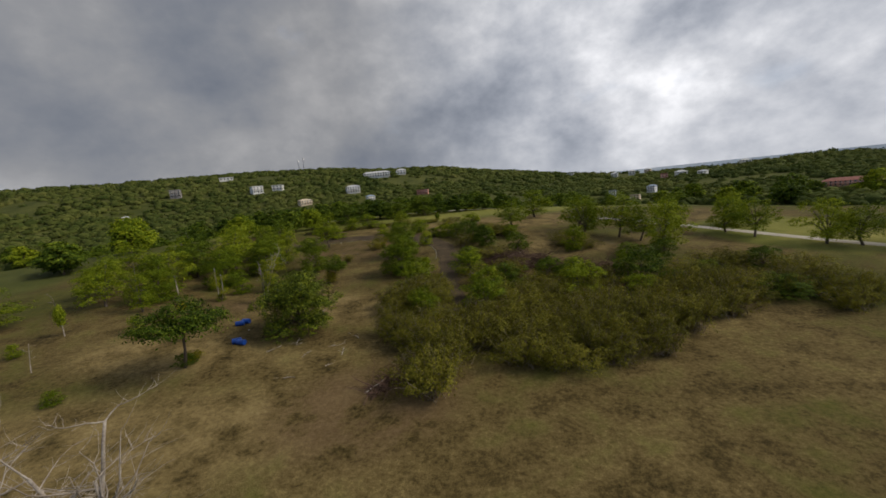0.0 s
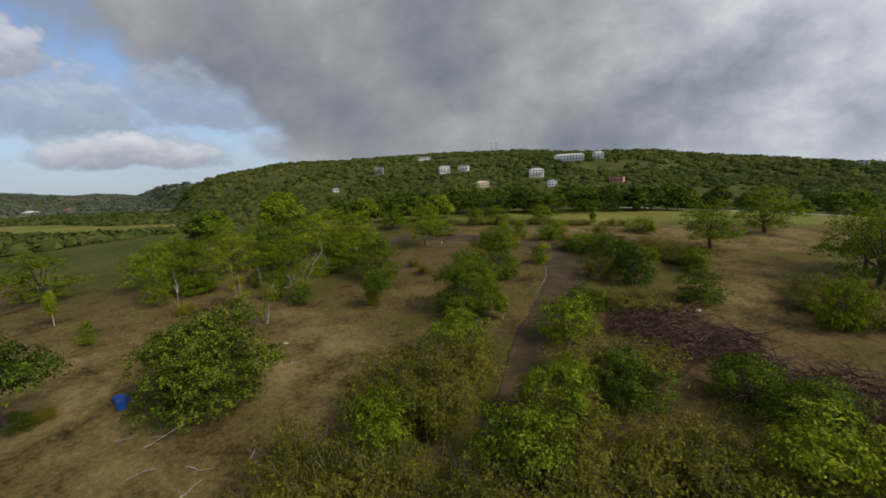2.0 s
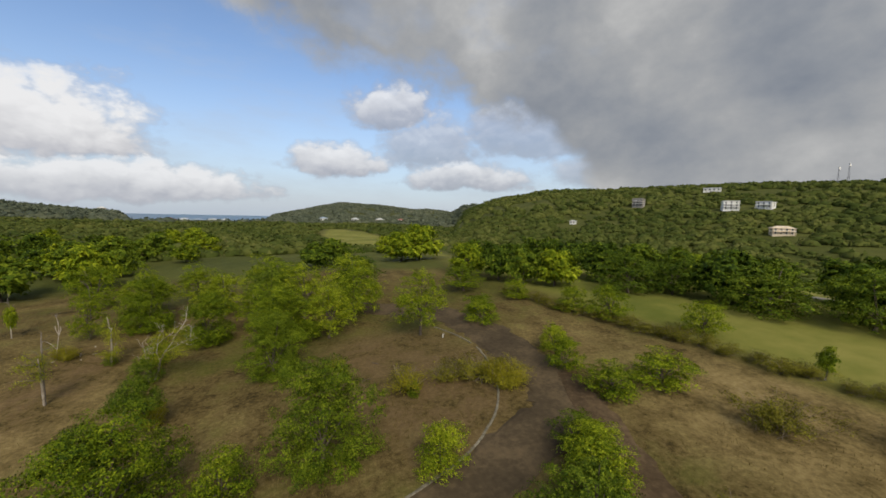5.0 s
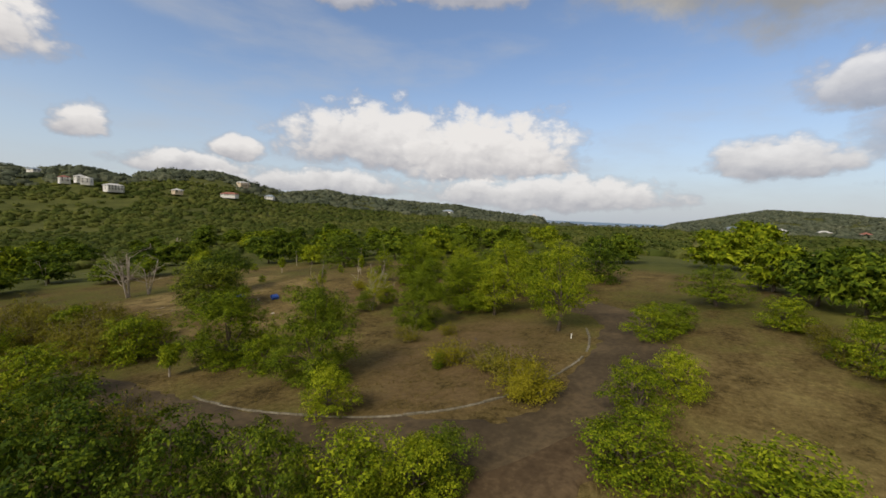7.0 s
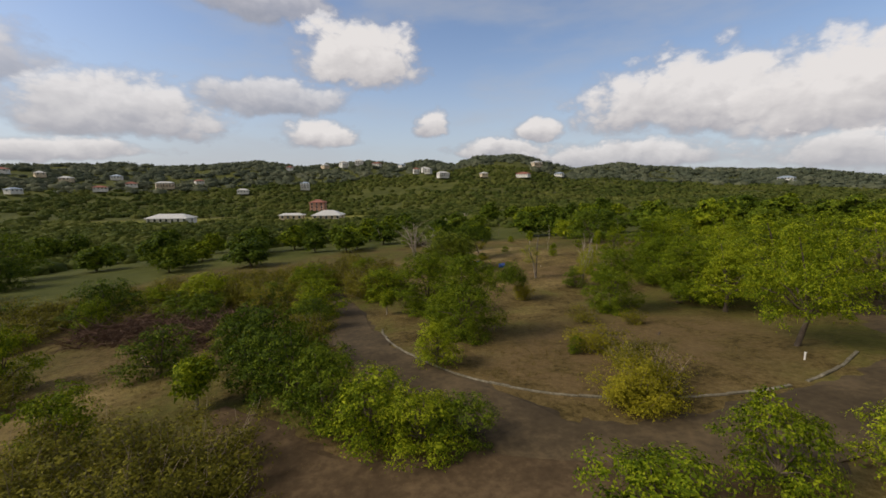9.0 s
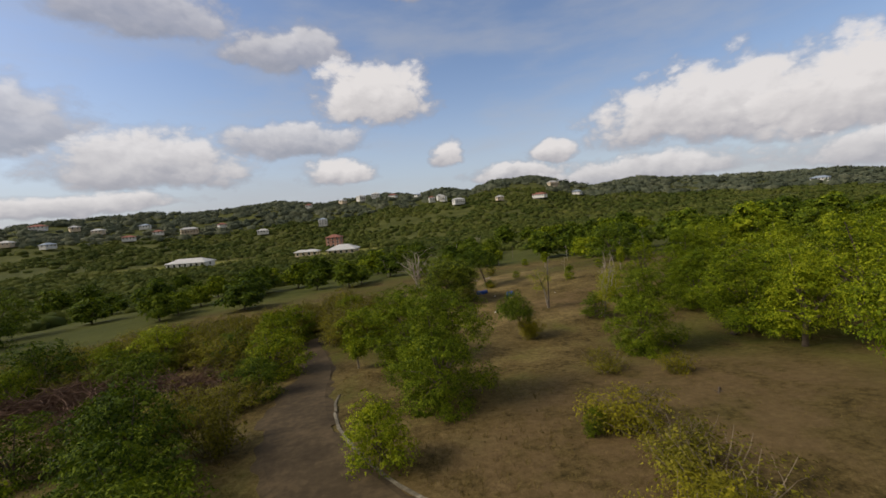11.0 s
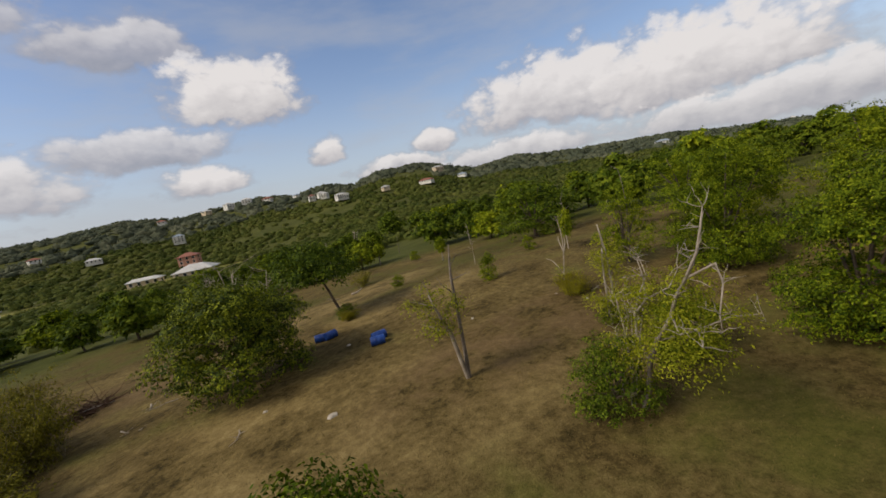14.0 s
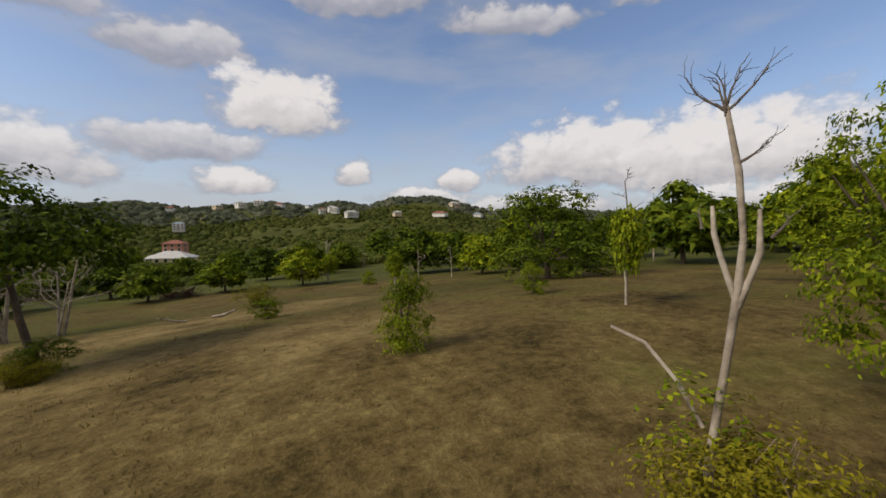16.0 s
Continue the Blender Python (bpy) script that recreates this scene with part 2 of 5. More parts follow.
KERB = mottled("weathered_concrete", [(0.34, (0.055, 0.046, 0.031)), (0.5, (0.140, 0.122, 0.085)), (0.66, (0.280, 0.250, 0.186))], 1.1, 0.9, 0.01, 7.0)
BARK = mottled("brown_bark", [(0.3, (0.045, 0.032, 0.022)), (0.55, (0.11, 0.085, 0.062)), (0.75, (0.20, 0.165, 0.125))], 2.2, 0.95, 0.02, 6.0)
PALE = mottled("bleached_wood", [(0.3, (0.13, 0.105, 0.080)), (0.5, (0.30, 0.255, 0.205)), (0.7, (0.50, 0.45, 0.38))], 2.0, 0.9, 0.02, 6.0)
GREYWOOD = mottled("grey_dead_wood", [(0.3, (0.06, 0.05, 0.042)), (0.5, (0.15, 0.125, 0.105)), (0.7, (0.28, 0.24, 0.20))], 2.0, 0.9, 0.02, 6.0)
BRUSH = mottled("dead_brushwood", [(0.3, (0.036, 0.020, 0.013)), (0.5, (0.105, 0.060, 0.040)), (0.7, (0.225, 0.145, 0.100))], 1.4, 0.95, 0.01, 6.0)
STEM = mottled("thin_grey_twigs", [(0.3, (0.10, 0.078, 0.050)), (0.6, (0.24, 0.19, 0.13))], 1.5, 0.95, 0.005)
LEAF = leafy("fresh_green_leaves", [(0.022, 0.045, 0.003), (0.122, 0.168, 0.006), (0.345, 0.380, 0.018)], 0.22)
LEAF_MID = leafy("mid_green_leaves", [(0.014, 0.032, 0.003), (0.082, 0.122, 0.006), (0.25, 0.29, 0.016)], 0.20)
LEAF_DARK = leafy("dark_green_leaves", [(0.011, 0.026, 0.003), (0.060, 0.096, 0.006), (0.190, 0.235, 0.016)], 0.18)
LEAF_GLOSSY = leafy("glossy_dark_leaves", [(0.009, 0.020, 0.002), (0.046, 0.072, 0.004), (0.30, 0.34, 0.016)], 0.16, 0.1, 0.15)
LEAF_OLIVE = leafy("olive_scrub_leaves", [(0.034, 0.034, 0.005), (0.120, 0.114, 0.011), (0.272, 0.245, 0.030)], 0.24)
LEAF_LIME = leafy("yellow_green_leaves", [(0.060, 0.078, 0.004), (0.165, 0.188, 0.009), (0.380, 0.385, 0.027)], 0.3)
LEAF_YELLOW = leafy("yellowing_leaves", [(0.075, 0.075, 0.008), (0.195, 0.180, 0.012), (0.35, 0.305, 0.022)], 0.3)


def canopy_build(n, tones):
    p = coords(n)
    r = n.add("NewGeometry").outputs["Random Per Island"]
    wide = n.noise(p, 0.014, 4.0, 0.6)
    near = n.noise(p, 0.09, 3.0, 0.6)
    v = n.math("ADD", n.math("MULTIPLY", r, 0.20), n.math("ADD", n.math("MULTIPLY", wide, 0.62), n.math("MULTIPLY", near, 0.34)))
    col = n.ramp(v, list(zip((0.34, 0.52, 0.66, 0.82), tones)))
    return n.add("MixShader", i0=0.25, i1=surface(n, col, 0.8, spec=0.05), i2=n.add("BsdfTranslucent", Color=col).outputs[0]).outputs[0]


CANOPY = material("woodland_canopy", lambda n: canopy_build(n, [(0.030, 0.046, 0.010), (0.064, 0.084, 0.018), (0.108, 0.122, 0.028), (0.165, 0.165, 0.046)]))
# Paler, greyer greens: the haze of distance is put into the canopy colour.
CANOPY_HAZED = material("haze_greyed_canopy", lambda n: canopy_build(n, [(0.054, 0.068, 0.047), (0.090, 0.107, 0.070), (0.134, 0.146, 0.092), (0.188, 0.194, 0.130)]))
GRASS = leafy("dry_grass_blades", [(0.075, 0.057, 0.017), (0.120, 0.091, 0.030), (0.190, 0.147, 0.052)], 0.2, 0.0)
DRUM = mottled("blue_plastic", [(0.35, (0.004, 0.035, 0.20)), (0.65, (0.010, 0.070, 0.34))], 1.5, 0.42, 0.004, 6.0, spec=0.5)
# Near-black blue that paints the shade inside the open drum.
DRUM_HOLLOW_SHADE = mottled("painted_drum_shade", [(0.3, (0.004, 0.006, 0.012)), (0.7, (0.010, 0.014, 0.03))], 2.0, 0.7)
WHITE = mottled("white_render", [(0.3, (0.56, 0.54, 0.50)), (0.7, (0.80, 0.79, 0.76))], 0.35, 0.8, 0.005)
CREAM = mottled("cream_render", [(0.3, (0.50, 0.40, 0.28)), (0.7, (0.68, 0.57, 0.42))], 0.35, 0.8, 0.005)
PINK = mottled("salmon_render", [(0.3, (0.48, 0.23, 0.16)), (0.7, (0.62, 0.33, 0.24))], 0.35, 0.8, 0.005)
GREY = mottled("bare_block_wall", [(0.3, (0.20, 0.18, 0.16)), (0.7, (0.36, 0.33, 0.30))], 0.4, 0.9, 0.005)
ROOF_RED = mottled("clay_roof", [(0.3, (0.20, 0.075, 0.055)), (0.7, (0.34, 0.15, 0.11))], 0.8, 0.85, 0.02)
ROOF_PALE = mottled("pale_metal_roof", [(0.3, (0.42, 0.42, 0.41)), (0.7, (0.62, 0.61, 0.59))], 0.5, 0.55, 0.005)
ROOF_BLUE = mottled("blue_grey_roof", [(0.3, (0.20, 0.25, 0.32)), (0.7, (0.33, 0.39, 0.46))], 0.5, 0.6, 0.005)
GLASS = mottled("dark_window_glass", [(0.3, (0.015, 0.02, 0.025)), (0.7, (0.05, 0.06, 0.07))], 0.5, 0.12, 0.0, spec=0.6)
STONE = mottled("pale_stone", [(0.3, (0.26, 0.23, 0.19)), (0.7, (0.55, 0.50, 0.43))], 3.0, 0.9, 0.02)
STEEL = mottled("grey_mast_steel", [(0.3, (0.18, 0.18, 0.19)), (0.7, (0.30, 0.30, 0.31))], 1.0, 0.5, 0.0, metal=0.6)


def water_build(n):
    p = n.vec("MULTIPLY", coords(n), (0.02, 0.02, 0.02))
    return surface(n, n.ramp(n.noise(p, 1.0, 4.0), [(0.3, (0.030, 0.075, 0.125)), (0.7, (0.045, 0.100, 0.150))]), 0.35, height=n.noise(p, 9.0, 4.0), depth=0.6, strength=0.3, spec=0.4)


WATER = material("sea_water", water_build)

# ---------------------------------------------------------------- mesh helpers


def mesh_of(name, verts, faces, mat):
    me = bpy.data.meshes.new(name)
    me.from_pydata([tuple(v) for v in verts] if not isinstance(verts, np.ndarray) else verts.tolist(), [], faces.tolist() if isinstance(faces, np.ndarray) else faces)
    me.materials.append(mat)
    me.update()
    return me


def part(name, shape, mat, parent=None, label="", smooth=False, kind=""):
    """One mesh object from (verts, faces), under its thing."""
    me = mesh_of(name, shape[0], shape[1], mat)
    if smooth:
        me.shade_smooth()
    ob = new(name, me)
    if parent is not None:
        ob.parent = parent
    return tagged(ob, label, kind=kind)


def join(*shapes):
    verts, faces = [], []
    for v, f in shapes:
        k = len(verts)
        verts += [tuple(p) for p in v]
        faces += [tuple(i + k for i in q) for q in f]
    return verts, faces


def block(x0, y0, z0, x1, y1, z1, b=0.0):
    """A box, with its upper edges bevelled by b."""
    if not b:
        v = [(x, y, z) for z in (z0, z1) for y in (y0, y1) for x in (x0, x1)]
        return v, [(0, 2, 3, 1), (4, 5, 7, 6), (0, 1, 5, 4), (2, 6, 7, 3), (0, 4, 6, 2), (1, 3, 7, 5)]
    rings = [(0, z0), (0, z1 - b), (b, z1)]
    v = []
    for i, z in rings:
        v += [(x0 + i, y0 + i, z), (x1 - i, y0 + i, z), (x1 - i, y1 - i, z), (x0 + i, y1 - i, z)]
    f = [(0, 3, 2, 1), (8, 9, 10, 11)]
    for r in (0, 4):
        f += [(r + k, r + (k + 1) % 4, r + 4 + (k + 1) % 4, r + 4 + k) for k in range(4)]
    return v, f


def tubes(paths, sides=6):
    """Tapered tubes along lists of (point, radius)."""
    verts, faces = [], []
    for path in paths:
        base = len(verts)
        pts = [Vector(p) for p, _ in path]
        for k, (p, r) in enumerate(path):
            ahead = (pts[min(k + 1, len(pts) - 1)] - pts[max(k - 1, 0)]).normalized()
            side = ahead.cross(Vector((0.31, 0.95, 0.07))).normalized()
            other = ahead.cross(side)
            for s in range(sides):
                a = 2 * math.pi * s / sides
                verts.append(tuple(pts[k] + side * (r * math.cos(a)) + other * (r * math.sin(a))))
        for k in range(len(path) - 1):
            for s in range(sides):
                a, b = base + k * sides + s, base + k * sides + (s + 1) % sides
                faces.append((a, b, b + sides, a + sides))
        faces.append(tuple(base + (len(path) - 1) * sides + s for s in range(sides)))
    return verts, faces


def lathe(profile, segments=20):
    """A solid of revolution about x from (x, radius) pairs."""
    verts, faces = [], []
    for x, r in profile:
        for s in range(segments):
            a = 2 * math.pi * s / segments
            verts.append((x, r * math.cos(a), r * math.sin(a)))
    for k in range(len(profile) - 1):
        for s in range(segments):
            a, b = k * segments + s, k * segments + (s + 1) % segments
            faces.append((a, b, b + segments, a + segments))
    return verts, faces


def crooked(rng, start, way, length, r0, r1, steps=5, bend=0.16, lift=0.05):
    """A bending, tapering branch."""
    p, d, out = Vector(start), Vector(way).normalized(), []
    for k in range(steps + 1):
        f = k / steps
        out.append((tuple(p), r0 + (r1 - r0) * f))
        d = (d + Vector((rng.gauss(0, bend), rng.gauss(0, bend), rng.gauss(0, bend * 0.7) + lift))).normalized()
        p = p + d * (length / steps)
    return out


def leaves(rng, spots, per, size, spread=0.22, droop=0.35, single=False):
    """Small domed sprays of folded, pointed leaves at spots (point, outward way)."""
    r = np.random.default_rng(rng.randrange(1 << 30))
    at = np.repeat(np.array([p for p, _ in spots], float), per, 0)
    way = np.repeat(np.array([w for _, w in spots], float), per, 0)
    m = len(at)
    off = r.normal(0, spread, (m, 3)) * np.array([1, 1, 0.32])
    off[:, 2] -= 0.55 * np.hypot(off[:, 0], off[:, 1])
    at = at + off
    face = way * 0.72 + np.array([0, 0, 0.42]) + off * np.array([1, 1, 0]) * (0.42 / spread) + r.normal(0, 0.30, (m, 3))
    face /= np.linalg.norm(face, axis=1)[:, None]
    d = r.normal(0, 1, (m, 3))
    d -= face * (d * face).sum(1)[:, None]
    d /= np.linalg.norm(d, axis=1)[:, None]
    side = np.cross(face, d)
    ln = (size * r.uniform(0.65, 1.3, m))[:, None]
    down = np.array([0, 0, -1.0])
    if single:
        v = np.stack([at - side * ln * 0.30, at + side * ln * 0.30, at + d * ln + down * ln * droop * 0.3], 1).reshape(-1, 3)
        return v, np.arange(m * 3).reshape(-1, 3)
    mid = at + d * ln * 0.48
    v = np.stack([at, mid + side * ln * 0.27 + down * ln * 0.05, at + d * ln + down * ln * droop * 0.4, mid - side * ln * 0.27 + down * ln * 0.05], 1).reshape(-1, 3)
    k = np.arange(m)[:, None] * 4
    f = np.concatenate([k + np.array([0, 1, 2]), k + np.array([0, 2, 3])], 0)
    return v, f


def lobe_spots(rng, lobes, count):
    """Spots over the outer shells of overlapping lobes (centre, radii)."""
    total = sum(a * b for _, (a, b, c) in lobes)
    spots = []
    for (cx, cy, cz), (a, b, c) in lobes:
        for _ in range(max(6, int(count * a * b / total))):
            z = rng.uniform(-0.6, 1.0)
            t = rng.uniform(0, 2 * math.pi)
            s = math.sqrt(1 - z * z)
            w = (s * math.cos(t), s * math.sin(t), z)
            k = rng.uniform(0.74, 1.12)
            spots.append(((cx + w[0] * a * k, cy + w[1] * b * k, cz + w[2] * c * k), w))
    return spots


# ---------------------------------------------------------------- ground

HUB = (-5.0, 45.0)
# bearing and angle of the skyline above eye height, and how far off the ridge lies
RIDGE = [
    (-110, 0), (-54, -0.6), (-46, 0.2), (-38.9, -0.3), (-32, -0.4), (-25, 0.0), (-17, 0.8), (-8.6, 2.1), (1.8, 3.9), (13.5, 4.7), (21.3, 5.3), (29.6, 5.55), (38, 5.4), (46, 5.15), (54, 4.9), (61, 3.7), (64, 2.9), (67, 2.1), (69.5, 1.0), (72.7, 1.4), (75, 1.25), (80, 1.8), (85.5, 2.0), (89.4, 1.15),
    (94, 0.1), (95.5, -1.5), (108, -1.5), (110.8, 0.2), (118, 0.75), (122.8, 1.5), (130, 1.85), (138, 2.25), (142, 2.85), (147.4, 2.2), (151.2, 3.3), (155, 4.3), (160.7, 4.25), (164.8, 3.2), (169, 3.9), (172.2, 3.1), (177, 3.65), (186.4, 2.8), (192.3, 3.35), (202, 2.5), (206.8, 2.85), (218, 2.2), (222, 1.2), (250, 0.6),
]
RIDGE_FAR = [(-110, 420), (-60, 400), (0, 420), (50, 440), (61, 480), (66, 620), (69, 1400), (92, 1450), (96, 1050), (110, 1000), (123, 900), (141, 800), (150, 700), (164, 650), (180, 750), (206, 850), (250, 600)]
SEA = -14.0


def ease(x, a, b):
    t = min(1.0, max(0.0, (x - a) / (b - a)))
    return t * t * (3 - 2 * t)


def between(table, v):
    """A value read off a table of pairs."""
    for (v0, w0), (v1, w1) in zip(table, table[1:]):
        if v0 <= v <= v1:
            return w0 + (w1 - w0) * (v - v0) / (v1 - v0)
    return table[0][1]


def ridge(bearing):
    b = (bearing + 110) % 360 - 110
    return between(RIDGE, b), between(RIDGE_FAR, b)


def height(x, y):
    """The lie of the land: a tilted field with shallow hollows, a wooded vale and hills round it."""
    dx, dy = x - HUB[0], y - HUB[1]
    r = math.hypot(dx, dy)
    k = 55 * math.tanh(r / 55) / max(r, 1e-6)
    z = -1.34 - 1.75 * dx * k / 30 + 2.85 * dy * k / 30
    for cx, cy, a, s in ((-18, 48, -0.59, 13), (17, 58, 0.12, 11), (0, 81, 0.04, 11), (-8, 53, -0.03, 8), (-28, 52, -0.64, 9), (-24, 42, -0.21, 9), (-16, 27, 0.31, 10), (-32, 24, 0.98, 12), (4, 60, 0.70, 8), (-18, 68, 0.24, 10), (2, 30, 0.07, 12)):
        z += a * math.exp(-((x - cx) ** 2 + (y - cy) ** 2) / (2 * s * s))
    if r > 60:
        e, far = ridge(math.degrees(math.atan2(-dx, dy)))
        top = 9 + far * math.tan(radians(e)) - 4.5
        b = math.degrees(math.atan2(-dx, dy)) % 360
        vale = -5.0 + 5.0 * ease(b, 50, 75) * (1 - ease(b, 120, 150)) - 7.0 * ease(b, 150, 185) * (1 - ease(b, 240, 280))
        if r < far:
            foot = 120 + max(0.0, far - 450) * 0.62
            f = max(0.0, (r - foot) / (far - foot))
            out = vale + (top - vale) * (0.55 * f + 0.45 * ease(f, 0, 1))
        else:
            out = top + (SEA - 12 - top) * ease(r, far, far * 1.9 + 250)
        out += 2.2 * noise.noise((x * 0.011, y * 0.011, 3.0)) * ease(r, 110, 200) * (1 if r < far else 0.4)
        z += (out - z) * ease(r, 60, 150)
    return z


def inside(x, y, cx, cy, rx, ry, turn=0.0):
    a = radians(turn)
    u, v = (x - cx) * math.cos(a) + (y - cy) * math.sin(a), -(x - cx) * math.sin(a) + (y - cy) * math.cos(a)
    return math.hypot(u / rx, v / ry)


FIELDS = [(-10, 42, 52, 56, 0), (45, 72, 48, 36, 0)]
LAWNS = [(-14, 113, 92, 27, 12), (-200, 84, 118, 22, 4), (112, -212, 46, 24, 10), (20, -192, 44, 20, 0), (60, 60, 15, 17, 30)]


def cover(x, y):
    """How far a place is lawn, woodland floor, bare soil."""
    wob = 0.16 * noise.noise((x * 0.05, y * 0.05, 0))
    lawn = max(1 - ease(inside(x, y, *e) + wob, 0.85, 1.05) for e in LAWNS)
    field = max(1 - ease(inside(x, y, *e) + wob, 0.92, 1.1) for e in FIELDS)
    soil = max(1 - ease(inside(x, y, *e) + wob * 2, 0.5, 1.1) for e in ((-14, 62, 13, 8, 10), (15, 46.5, 11, 8, 0), (4.3, 68.4, 4, 3, 0), (-2, 18, 8, 6, 20), (-23.5, 37.0, 9.5, 3.4, 4)))
    return lawn, (1 - max(lawn, field)), soil * 0.8


STRAW = [(12, 83, 30, 9, 16), (-18, 13, 13, 8, 10), (-20, 24, 12, 5, 0), (-12, 36, 14, 5, -20), (22, 58, 10, 6, 0)]


def straw(x, y):
    """How far a place is bleached pale."""
    if math.hypot(x - HUB[0], y - HUB[1]) > 90:
        return 0.0
    wob = 0.3 * noise.noise((x * 0.09, y * 0.09, 7))
    return max(1 - ease(inside(x, y, *e) + wob, 0.5, 1.15) for e in STRAW)


def make_ground():
    rings, r = [0.0], 0.9
    while r < 4600:
        rings.append(r)
        r += 0.9 if r < 62 else r * 0.055
    n = 360
    verts, tint, faces = [], [], []
    for r in rings:
        for k in range(n):
            a = 2 * math.pi * k / n
            x, y = HUB[0] - r * math.sin(a), HUB[1] + r * math.cos(a)
            verts.append((x, y, height(x, y)))
            tint.append((*cover(x, y), 1.0 - straw(x, y)))
    for i in range(len(rings) - 1):
        for k in range(n):
            a, b = i * n + k, i * n + (k + 1) % n
            faces.append((a, b, b + n, a + n))
    ob = part("ground", (verts, faces), GROUND, smooth=True)
    ob.data.color_attributes.new("cover", "FLOAT_COLOR", "POINT").data.foreach_set("color", np.array(tint, dtype=np.float32).ravel())
    tagged(ob, "dry tan and olive grass field running into wooded hills", "ground", kind="structure")


make_ground()

ring = []
for rad in (500, 4850):
    ring += [(HUB[0] + rad * math.cos(2 * math.pi * k / 96), HUB[1] + rad * math.sin(2 * math.pi * k / 96), SEA) for k in range(96)]
tagged(part("water", (ring, [(k, (k + 1) % 96, 96 + (k + 1) % 96, 96 + k) for k in range(96)]), WATER), "blue-grey sea beyond the far shore", "sea", kind="structure")


def smooth_line(points, gap):
    """Points at even gaps along a smooth curve through the given ones."""
    pts = [Vector((*p, 0)) for p in points]
    fine = []
    for i in range(len(pts) - 1):
        p0, p1, p2, p3 = pts[max(i - 1, 0)], pts[i], pts[i + 1], pts[min(i + 2, len(pts) - 1)]
        for k in range(24):
            t = k / 24
            fine.append(0.5 * (2 * p1 + (p2 - p0) * t + (2 * p0 - 5 * p1 + 4 * p2 - p3) * t * t + (3 * p1 - p0 - 3 * p2 + p3) * t ** 3))
    fine.append(pts[-1])
    out, left = [fine[0]], gap
    for a, b in zip(fine, fine[1:]):
        d = (b - a).length
        while d >= left:
            a = a + (b - a) * (left / d)
            d -= left
            out.append(a.copy())
            left = gap
        left -= d
    return out


def ribbon(line, widths, lift, across=6, ragged=0.0):
    """A strip laid on the ground along a line."""
    verts, faces = [], []
    for i, p in enumerate(line):
        d = (line[min(i + 1, len(line) - 1)] - line[max(i - 1, 0)]).normalized()
        side = Vector((-d.y, d.x, 0))
        f = i / (len(line) - 1) * (len(widths) - 1)
        k = min(int(f), len(widths) - 2)
        w = widths[k] + (widths[k + 1] - widths[k]) * (f - k)
        for j in range(across + 1):
            s = (j / across - 0.5) * w
            if ragged and j in (0, across):
                s += ragged * noise.noise((p.x * 0.7, p.y * 0.7, j)) * 2
            q = p + side * s
            crown = lift if 0 < j < across else -0.05
            verts.append((q.x, q.y, height(q.x, q.y) + crown))
    n = across + 1
    for i in range(len(line) - 1):
        for j in range(across):
            faces.append((i * n + j, i * n + j + 1, (i + 1) * n + j + 1, (i + 1) * n + j))
    return verts, faces


ROAD_LINE = [(4.0, 33), (3.7, 37.3), (2.8, 42), (2.3, 47), (2.4, 50), (2.1, 54), (1.5, 57.6), (0.5, 60.8), (-0.9, 63.6), (-3.0, 67), (-4.8, 70.2), (-9, 71.2), (-14, 71.3), (-20, 71.0), (-26, 69), (-30, 65), (-35, 60)]
tagged(part("road", ribbon(smooth_line(ROAD_LINE, 0.8), [1.2, 2.0, 3.2, 3.6, 3.8, 4.2, 4.6, 4.8, 4.6, 3.6], 0.07, 8, 0.55), ROAD),
       "narrow worn asphalt road with dusty crumbling edges", "road", kind="structure")
tagged(part("dirt_track", ribbon(smooth_line([(-8.5, 72.6), (-4.5, 71.6), (-0.8, 70.2), (2.6, 69.4), (4.6, 68.2), (6.6, 65.2), (8.4, 62.4)], 0.7), [0.8, 2.6, 3.0, 2.8, 3.2, 2.6, 1.0], 0.085, 6, 0.5), TRACK),
       "bare brown earth track beside the road", "track", kind="structure")
for pts, w in (([(-70, 126), (-52, 120), (-34, 115), (-16, 117), (4, 124), (24, 130), (44, 136)], 2.2), ([(30, 88), (39, 79), (45.8, 70.8), (50.9, 63.5), (55, 57.2), (59.3, 50.9), (66, 43), (76, 34)], 2.4)):
    tagged(part("cart_path", ribbon(smooth_line(pts, 1.5), [w, w], 0.10, 4), PATHWAY), "pale concrete path across mown grass", "path", kind="structure")

# ---------------------------------------------------------------- plants


